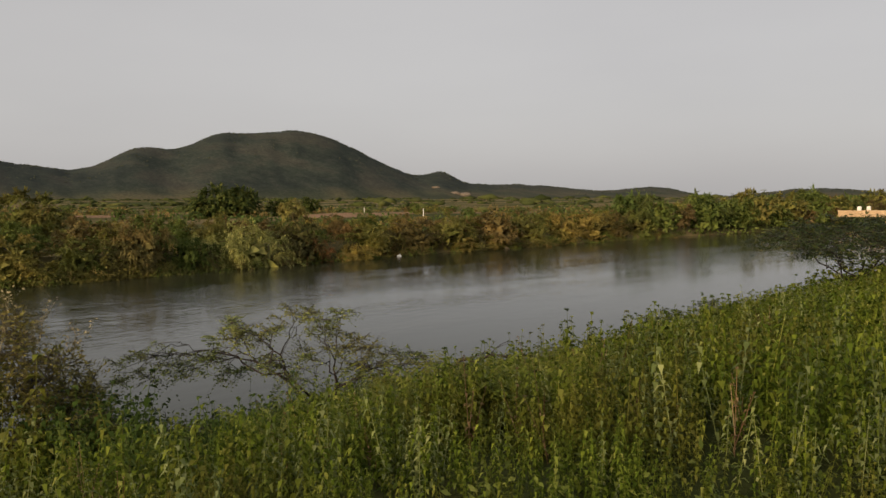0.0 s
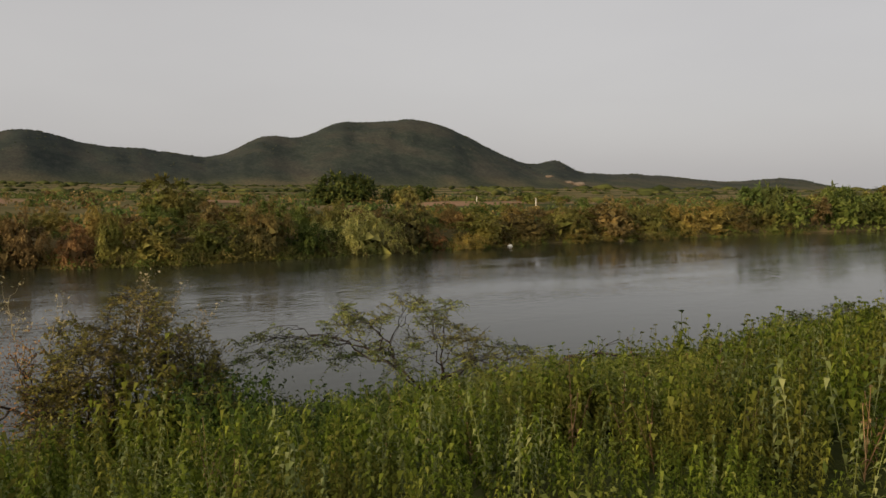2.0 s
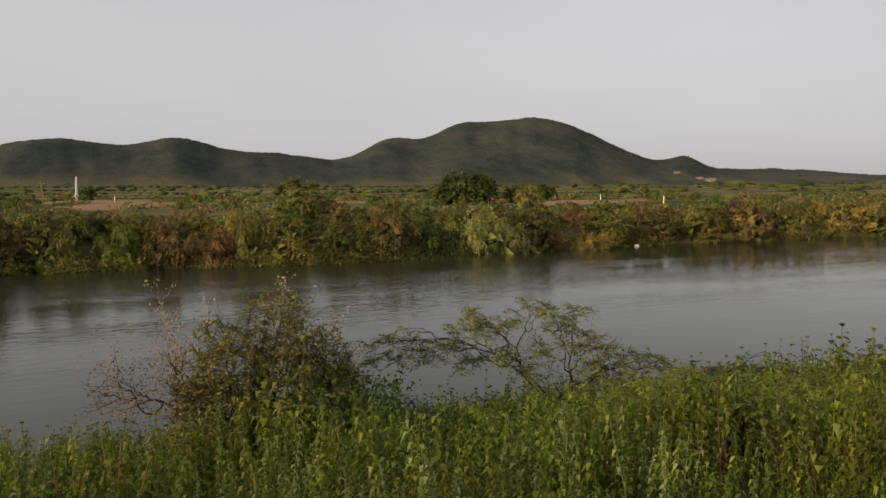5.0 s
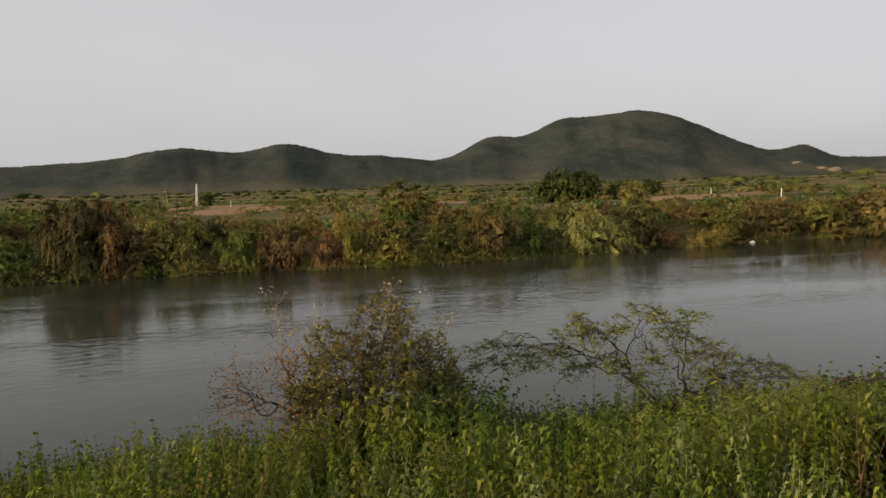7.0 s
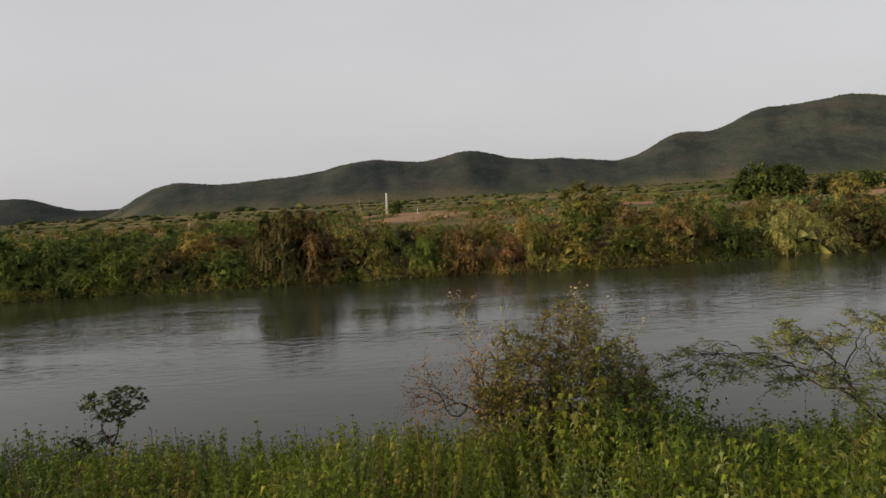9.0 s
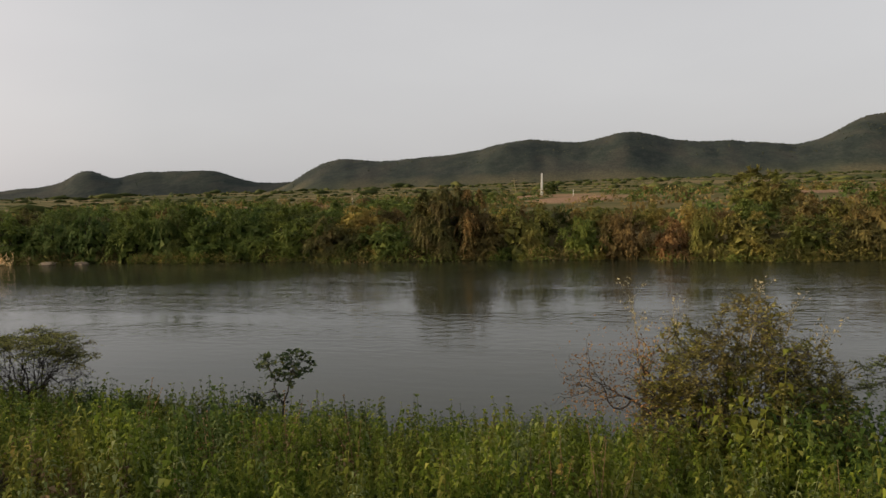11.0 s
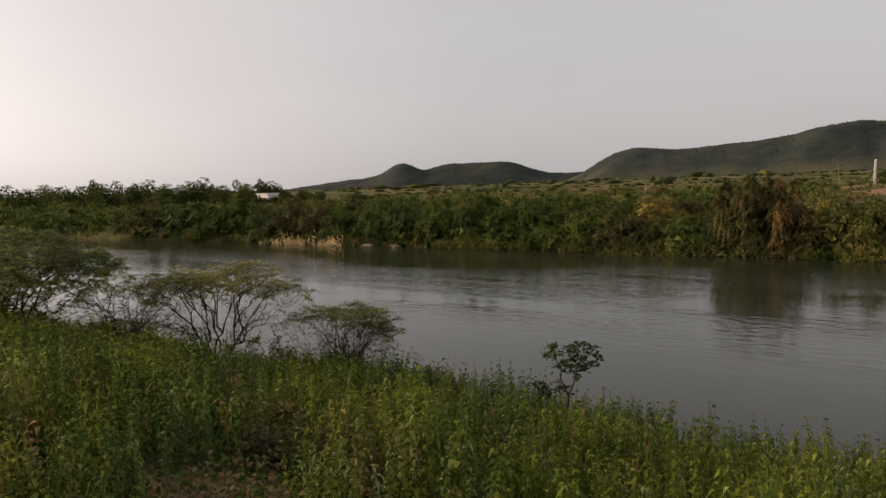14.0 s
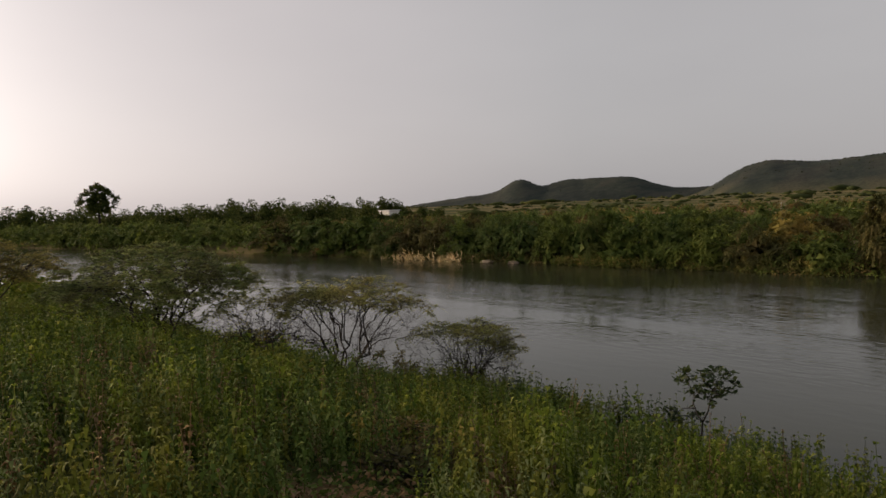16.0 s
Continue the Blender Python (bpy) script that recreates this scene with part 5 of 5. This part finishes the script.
    strew("bank_grass", tufts_of, GRASS, x[m], y[m], rng.uniform(0.7, 1.4, int(m.sum())), "tufts of yellow-green grass between the weeds", "grass", 0.15)
    # tall thin weeds at the brink
    lanky = [weed(rng, h, 9, 0.06, 1, 0.5) for h in (0.9, 1.05, 1.2)]
    x = rng.uniform(-16, 14, 60)
    y = near_edge(x) - rng.uniform(0.3, 1.6, 60)
    strew("tall_weeds", lanky, DARKLEAF, x, y, rng.uniform(0.6, 1.0, 60), "taller thin dark weeds at the water's edge")
    # litter and low leaves in the trodden hollow, green ones darkened as shade
    n = 2600
    x, y = rng.normal(-3.8, 0.65, n), rng.normal(3.1, 0.55, n)
    k = rng.random(n) < hollow(x, y) + 0.1
    P = np.stack([x[k], y[k], land(x[k], y[k]) + 0.16 * rng.random(int(k.sum())) ** 2], 1)
    half = len(P) // 2
    for Q, mat, label in ((P[:half], STALK, "brown dead leaves littering the hollow"), (P[half:], DIMHERB, "low green seedlings in the hollow, coloured dark as its shade")):
        V, F = leaves(rng, Q, 0.055, 0.032, 0.1, flat=0.4)
        solo("low_leaves", V, F, mat, label, "undergrowth")
    # withered weeds and brown seed heads on the trodden side
    x, y, tall = bank_places(rng, -12, -2.6, 12, 2.9, 11.0, 4, 0.3)
    k = ripple(x, y, 1.7, 11.0) + 0.4 * rng.normal(size=len(x)) > 0.0
    strew("withered_weeds", [weed(rng, h, 8, 0.05, 1, 0.6) for h in (0.42, 0.55, 0.66)], STALK, x[k], y[k], tall[k] * rng.uniform(0.7, 1.05, int(k.sum())), "withered reddish-brown weeds among the green ones")
    # a few dying plants with large yellow leaves
    for x, y in YELLOW_SPOTS:
        P = np.array([x, y, float(land(x, y)) + 0.42]) + rng.normal(0, 0.045, (9, 3))
        V, F = leaves(rng, P, 0.060, 0.045, 0.4)
        V2, F2 = tubes([(x, y, float(land(x, y)) - 0.02, x, y, float(land(x, y)) + 0.44, 0.005, 0.004)], 3)
        solo("yellowed_weed", np.concatenate([V, V2]), np.concatenate([F, F2 + len(V)]), YELLOWED, "dying weed with large yellow leaves", "weed", "")
    # ground litter and low leaves under the weeds
    x, y, tall = bank_places(rng, -14, 16, 80, 2.8, 12.0, 3, 0.2)
    P = np.stack([x, y, land(x, y) + rng.uniform(0.0, 0.22, len(x))], 1)
    V, F = leaves(rng, P, 0.06, 0.028, 0.0, flat=0.4)
    solo("low_leaves", V, F, CREEPER, "low dark leaves and litter under the weeds", "undergrowth")


near_growth()


# ---- near bank: shrubs and trees ----
def leafy_tree(name, rng, foot, targets, mat, label, category, twigs=5, reach=0.24, leaflets=10, leaf=(0.058, 0.022), unit=0.006, flat=0.6, bend=0.10, split=0.45, lift=0.08, group="", bark=BARK, rise=0.1, stems=1):
    """Limbs forking from the foot to every target, each with a feathery tip."""
    root = tagged(new(name), label, category, group)
    T = np.asarray(targets, float)
    around = np.argsort(np.arctan2(T[:, 1], T[:, 0]) + rng.normal(0, 0.35, len(T)))
    limbs = []
    for group_of in np.array_split(around, stems):
        limbs += ramify(rng, np.array(foot, float) + rng.normal(0, 0.05, 3) * np.array([1, 1, 0]), T[group_of], unit, bend, split, lift)
    V2, F2, twig = pads(rng, T, twigs, reach, leaflets, leaf, flat, rise)
    V, F = tubes(np.concatenate([np.array(limbs), twig]), 3)
    child("trunk", quads_mesh("trunk", V, F, bark), root)
    child("crown", quads_mesh("crown", V2, F2, mat), root)
    return root


def flat_acacia(seed, wide, high, label, leaf_mat=THORN, tips=220, twigs=6, leaf=(0.060, 0.024), reach=0.24, unit=0.0042, sag=0.42, stems=6, shelves=0, snags=0):
    """A low umbrella-shaped thorn tree: many fine stems under a flat, layered crown; with shelves its leaves gather in level pads, with snags bare thorny shoots fill its underside."""
    rng = np.random.default_rng(seed)
    if shelves:
        a, q = np.arange(shelves) * 2.4 + rng.normal(0, 0.3, shelves), np.sqrt((np.arange(shelves) + 0.5) / shelves)
        z = high * (0.94 - sag * q ** 2.2 + rng.normal(0, 0.05, shelves))
        C = np.stack([0.43 * wide * q * np.cos(a), 0.40 * wide * q * np.sin(a), z], 1)
        C = C[rng.integers(0, shelves, tips)]
        T = C + rng.normal(0, 1, (tips, 3)) * np.array([0.085 * wide, 0.085 * wide, 0.030 * high])
        T[:, 2] -= 0.25 * np.hypot(T[:, 0] - C[:, 0], T[:, 1] - C[:, 1])
    else:
        a, q = rng.uniform(0, 6.283, tips), np.sqrt(rng.random(tips))
        edge = 1 + 0.14 * np.sin(2 * a + seed) + 0.10 * np.sin(5 * a)
        layer = np.where((rng.random(tips) < 0.55) & (q < 0.75), rng.uniform(0.52, 0.92, tips), 1.0)
        z = high * (0.98 - sag * q ** 2.2 + rng.normal(0, 0.035, tips)) * layer
        T = np.stack([0.5 * wide * q * edge * np.cos(a), 0.45 * wide * q * edge * np.sin(a), np.maximum(z, 0.25 * high)], 1)
    tree = leafy_tree("acacia", rng, (0, 0, -0.05), T, leaf_mat, label, "tree", twigs, reach, 10, leaf, unit, 0.72, 0.12, 0.34, 0.10, "acacias on the near bank", stems=stems)
    if snags:
        a, q = rng.uniform(0, 6.283, snags), rng.random(snags) ** 0.6
        S = np.stack([0.5 * wide * q * np.cos(a), 0.45 * wide * q * np.sin(a), high * (0.22 + 0.50 * rng.random(snags))], 1)
        segs = np.concatenate([np.array(ramify(rng, (0, 0, -0.05), S, 0.0030, 0.20, 0.40, 0.04)), pads(rng, S, 4, 0.26, 1, (0.01, 0.01), 0.3, 0.2)[2]])
        V, F = tubes(segs, 3)
        child("bare_branch", quads_mesh("bare_branch", V, F, BARK), tree)
    return tree


def bushy(seed, wide, high, mat, label):
    """A low irregular bush: forking stems with leaves on all their twigs."""
    rng = np.random.default_rng(seed)
    n = int(45 * wide)
    a, q = rng.uniform(0, 6.283, n), rng.random(n) ** 0.5
    T = np.stack([0.5 * wide * q * np.cos(a), 0.42 * wide * q * np.sin(a), high * (0.12 + 0.85 * rng.random(n) * (1 - 0.55 * q ** 2))], 1)
    return leafy_tree("shrub", rng, (0, 0, -0.05), T, mat, label, "shrub", twigs=5, reach=0.20, leaflets=7, leaf=(0.062, 0.034), unit=0.004, flat=0.3, rise=0.2)


def bent_limb(rng, points, r0):
    """A crooked limb along the points, thinner towards its end; also its joints: place, way and radius."""
    P = np.array(points, float)
    segs, nodes, n = [], [], 4 * (len(P) - 1)
    before, r = P[0], r0
    for k in range(1, n + 1):
        i, f = divmod(k / 4, 1)
        i = int(i)
        q = P[-1] if i >= len(P) - 1 else P[i] * (1 - f) + P[i + 1] * f
        q = q + rng.normal(0, 0.022, 3)
        r1 = r0 * (1 - 0.80 * k / n)
        segs.append((*before, *q, r, r1))
        d = (q - before) / (np.linalg.norm(q - before) + 1e-9)
        nodes.append((q, d, r1))
        before, r = q, r1
    return segs, nodes


def near_shrubs():
    settle(flat_acacia(71, 2.2, 1.74, "low flat-topped acacia bush at the brink", tips=130, twigs=5, leaf=(0.056, 0.024), reach=0.26, sag=0.20, shelves=14, snags=190), -9.6, 9.8, 0.3)
    settle(flat_acacia(72, 3.7, 2.46, "flat-topped thorny acacia with bare lower branches", tips=235, twigs=6, leaf=(0.056, 0.024), reach=0.22, unit=0.0048, sag=0.20, shelves=17, snags=240), -12.45, 8.95, 0.8)
    settle(flat_acacia(78, 2.7, 1.85, "thin half-bare thorn bush between two acacias", tips=90, twigs=4, leaf=(0.052, 0.024), reach=0.22, unit=0.0045, sag=0.2, shelves=9, snags=200), -13.4, 7.5, 0.4)
    settle(flat_acacia(73, 4.6, 2.25, "spreading dark acacia leaning over the bank", ACACIA, tips=380, twigs=7, leaf=(0.078, 0.035)), -15.0, 5.9, 0.1)
    settle(flat_acacia(74, 3.4, 1.80, "dense green acacia bush on the bank top", SHRUB, tips=200, leaf=(0.07, 0.03)), -17.4, 3.2, 0.6)
    settle(flat_acacia(75, 6.6, 2.7, "dark acacia with long level boughs over the water", DARKLEAF, tips=230, leaf=(0.12, 0.05), reach=0.5, unit=0.006), 26.2, 8.3, 0.5)
    settle(flat_acacia(77, 6.4, 2.6, "dark thorny acacia bush farther along the bank", DARKLEAF, tips=180, leaf=(0.12, 0.05), reach=0.5, unit=0.006), 32.0, 7.4, 1.5)
    rng = np.random.default_rng(81)
    # open airy acacia: where its leafy tips hang
    tips = ((-1.23, 1.68), (-0.52, 1.73), (-0.05, 1.61), (-0.9, 1.52), (-1.6, 1.4), (-1.7, 1.11), (-1.23, 1.02), (-0.8, 1.2), (-2.0, 1.2), (-2.5, 1.3), (0.52, 1.33), (0.43, 1.1), (0.85, 1.1),
            (1.23, 1.07), (1.6, 0.88), (0.24, 1.4), (1.0, 0.73), (-0.5, 0.97), (-2.5, 1.02), (-0.3, 1.25), (0.7, 0.8), (-1.05, 1.6), (-0.25, 1.75), (0.2, 1.7), (2.0, 0.72))
    T = np.concatenate([np.stack([np.array([u for u, v in tips]) + rng.normal(0, 0.10, len(tips)), rng.normal(0, 0.32, len(tips)), np.array([v for u, v in tips]) + rng.normal(0, 0.05, len(tips))], 1) for _ in range(6)])
    settle(leafy_tree("acacia", rng, (0, 0, -0.05), T, ACACIA, "airy open acacia with dark crooked limbs and feathery leaves", "tree", twigs=7, reach=0.23, leaflets=10, leaf=(0.056, 0.022), unit=0.0042, bend=0.15, split=0.36, lift=0.10, stems=2), 5.1, 7.95, radians(-32))
    # large tangled bush
    n = 420
    u, depth = rng.uniform(-0.95, 1.25, n), rng.normal(0, 0.38, n)
    crest = np.interp(u, (-0.95, -0.5, -0.2, 0.15, 0.45, 0.75, 1.0, 1.25), (1.45, 1.92, 1.90, 2.26, 2.12, 1.80, 1.55, 1.00)) - 0.55 * depth ** 2
    T = np.stack([u, depth, 0.35 + (crest - 0.35) * rng.random(n) ** 0.7 + 0.10 * ripple(u, depth, 0.5, 2.0)], 1)
    bush = leafy_tree("shrub", rng, (0.1, 0, -0.05), T, TANGLE, "large tangled brownish bush among the weeds", "shrub", twigs=6, reach=0.21, leaflets=9, leaf=(0.046, 0.023), unit=0.0026, flat=0.2, bend=0.16, rise=0.3, stems=7)
    settle(bush, 1.25, 8.45, 0.0)
    d = rng.normal(size=(3000, 3))
    d /= np.linalg.norm(d, axis=1, keepdims=True)
    lobe = np.array([(0.25, 0, 0.95, 0.62, 0.62), (0.75, 0, 0.75, 0.55, 0.52), (-0.35, 0, 0.80, 0.50, 0.52), (0.2, 0.1, 1.40, 0.38, 0.36)])[rng.integers(0, 4, 3000)]
    A = lobe[:, :3] + d * np.stack([lobe[:, 3], lobe[:, 3] * 0.85, lobe[:, 4]], 1) * rng.uniform(0.6, 1.05, (3000, 1))
    A = A[A[:, 2] > 0.1]
    V, F = leaves(rng, A, 0.056, 0.030, 0.15)
    child("inner_leaves", quads_mesh("inner_leaves", V, F, FERNY), bush, "dense olive leaves inside the bush")
    # green climbers over the foot of the bush and its right flank
    n = 2600
    A = np.stack([rng.normal(1.05, 0.42, n), rng.normal(-0.35, 0.30, n), 0.35 + 0.95 * rng.random(n) ** 1.3], 1)
    A[:, 2] *= 1 - 0.25 * np.abs(A[:, 0] - 1.0)
    V, F = leaves(rng, A, 0.050, 0.032, 0.3)
    child("climber", quads_mesh("climber", V, F, BUSH), bush, "dark green climber covering one flank")
    # bare branches reaching out over the water
    u = np.concatenate([[-2.1, -1.76, -1.54, -1.45, -1.06, -1.9, -1.95, -1.65], rng.uniform(-1.9, -0.75, 90)])
    v = np.concatenate([[1.04, 1.57, 1.75, 0.88, 0.98, 1.30, 1.12, 0.92], rng.uniform(0.0, 1.0, 90)])
    v[8:] = 0.95 + v[8:] * (0.45 + 0.45 * (u[8:] + 1.9))
    T = np.stack([u, rng.normal(0, 0.16, len(u)), v], 1)
    segs = ramify(rng, (-0.35, 0, 0.72), T, 0.0026, 0.17, 0.36, 0.0, 0.06)
    V, F = tubes(segs, 4)
    child("bare_branch", quads_mesh("bare_branch", V, F, BARK), bush, "dark leafless thorny branches")
    A = np.repeat(T[u > -1.75], 15, axis=0)
    V, F = leaves(rng, A + rng.normal(0, 0.11, A.shape), 0.034, 0.018)
    child("withered_leaves", quads_mesh("withered_leaves", V, F, RUST), bush, "sparse reddish leaves on the bare branches")
    for foot, tip in (((-0.95, 0, 1.30), (-1.08, 0, 2.42)), ((-0.75, 0.1, 1.5), (-0.50, 0.1, 2.25)), ((0.2, 0, 1.7), (0.28, 0, 2.38)), ((0.5, 0, 1.5), (0.62, 0.05, 2.22)), ((0.8, 0, 1.3), (1.0, 0, 1.98))):
        foot, tip = np.array(foot), np.array(tip)
        T = foot + (tip - foot) * rng.uniform(0.50, 1.0, (14, 1)) + rng.normal(0, 0.07, (14, 3))
        V, F = tubes(ramify(rng, foot, T, 0.0020, 0.12, 0.55, 0.0, 0.08), 3)
        A = np.repeat(T, 5, axis=0)
        V2, F2 = leaves(rng, A + rng.normal(0, 0.035, A.shape), 0.040, 0.020)
        tagged(child("sprig", quads_mesh("sprig", np.concatenate([V, V2]), np.concatenate([F, F2 + len(V)]), PALEBARK), bush), "pale yellow sprig standing above the bush", kind="stuff")
    # young tree with dark leaves
    d = rng.normal(size=(26, 3))
    d /= np.linalg.norm(d, axis=1, keepdims=True)
    T = np.concatenate([np.array([0.03, 0, 1.25]) + d * np.array([0.40, 0.36, 0.30]) * rng.uniform(0.4, 1.0, (26, 1)), np.array([-0.27, 0, 0.82]) + d[:6] * np.array([0.20, 0.20, 0.12])])
    settle(leafy_tree("sapling", rng, (0, 0, -0.05), T, DARKLEAF, "slender young tree with dark broad leaves", "tree", twigs=4, reach=0.11, leaflets=4, leaf=(0.080, 0.052), unit=0.0036, flat=0.3, split=0.6, lift=0.0), -4.72, 9.55, 0.0, 1.06)
    # side growth and dark bushes at the brink
    for x, y, w, h, mat, label in ((18.6, 10.6, 2.4, 0.9, DARKLEAF, "low dark bush at the brink"), (20.8, 10.3, 2.2, 0.9, DARKLEAF, "low dark bush at the brink"),
                                   (3.4, 8.6, 1.7, 0.85, ACACIA, "straggly green bush between the acacia and the thicket"), (-7.4, 9.6, 1.3, 0.7, HERB, "leafy green bush among the weeds"),
                                   (8.4, 7.6, 2.2, 0.65, BUSH, "spreading low green bush on the bank"), (-10.9, 8.6, 1.8, 1.1, SHRUB, "green bush between the acacias"),
                                   # the low GLOOM bush is put in the hollow as its painted shade
                                   (-13.4, 7.3, 2.0, 1.0, SHRUB, "tangled green bush below the acacias"), (-5.5, 4.6, 1.0, 0.45, DRY, "brown low thicket by bare ground"), (-4.4, 4.0, 1.2, 0.32, GLOOM, "low bush put in the hollow, coloured dark as its shade"), (-15.4, 5.3, 3.6, 1.35, CREEPER, "dark tangled bush under the spreading acacia")):
        settle(bushy(int(100 + 7 * abs(x) + w), w, h, mat, label), x, y, rng.uniform(0, 6))
    # dead bough arching out of the weeds
    segs, nodes = bent_limb(rng, ((0, 0, 0.1), (0.10, 0, 0.52), (0.32, 0.02, 0.74), (0.75, 0.0, 0.84), (1.35, -0.05, 0.78)), 0.042)
    for p, d, r in nodes[5::3]:
        s, t = grow(rng, p, d + rng.normal(0, 0.4, 3), rng.uniform(0.15, 0.35), r * 0.35, 1, 2, 0.25, 0.0, 0.6, 0.7, 3)
        segs += s
    V, F = tubes(segs, 5)
    dead = tagged(new("fallen_branch", quads_mesh("fallen_branch", V, F, BARK)), "dark dead bough arching out of the weeds", "branch")
    settle(dead, 6.06, 6.82, radians(-42))
    segs, nodes = bent_limb(rng, ((0, 0, 0.0), (0.25, 0, 0.42), (0.62, 0.02, 0.62), (1.05, 0.0, 0.74)), 0.026)
    for p, d, r in nodes[4::2]:
        segs += grow(rng, p, d + rng.normal(0, 0.5, 3), rng.uniform(0.12, 0.28), r * 0.4, 1, 2, 0.25, 0.0, 0.6, 0.7, 3)[0]
    V, F = tubes(segs, 5)
    dead = tagged(new("fallen_branch", quads_mesh("fallen_branch", V, F, BARK)), "thin broken dead branch sticking out of the weeds", "branch")
    settle(dead, -9.85, 5.0, radians(20), 0.85)


near_shrubs()
rock_outcrops()
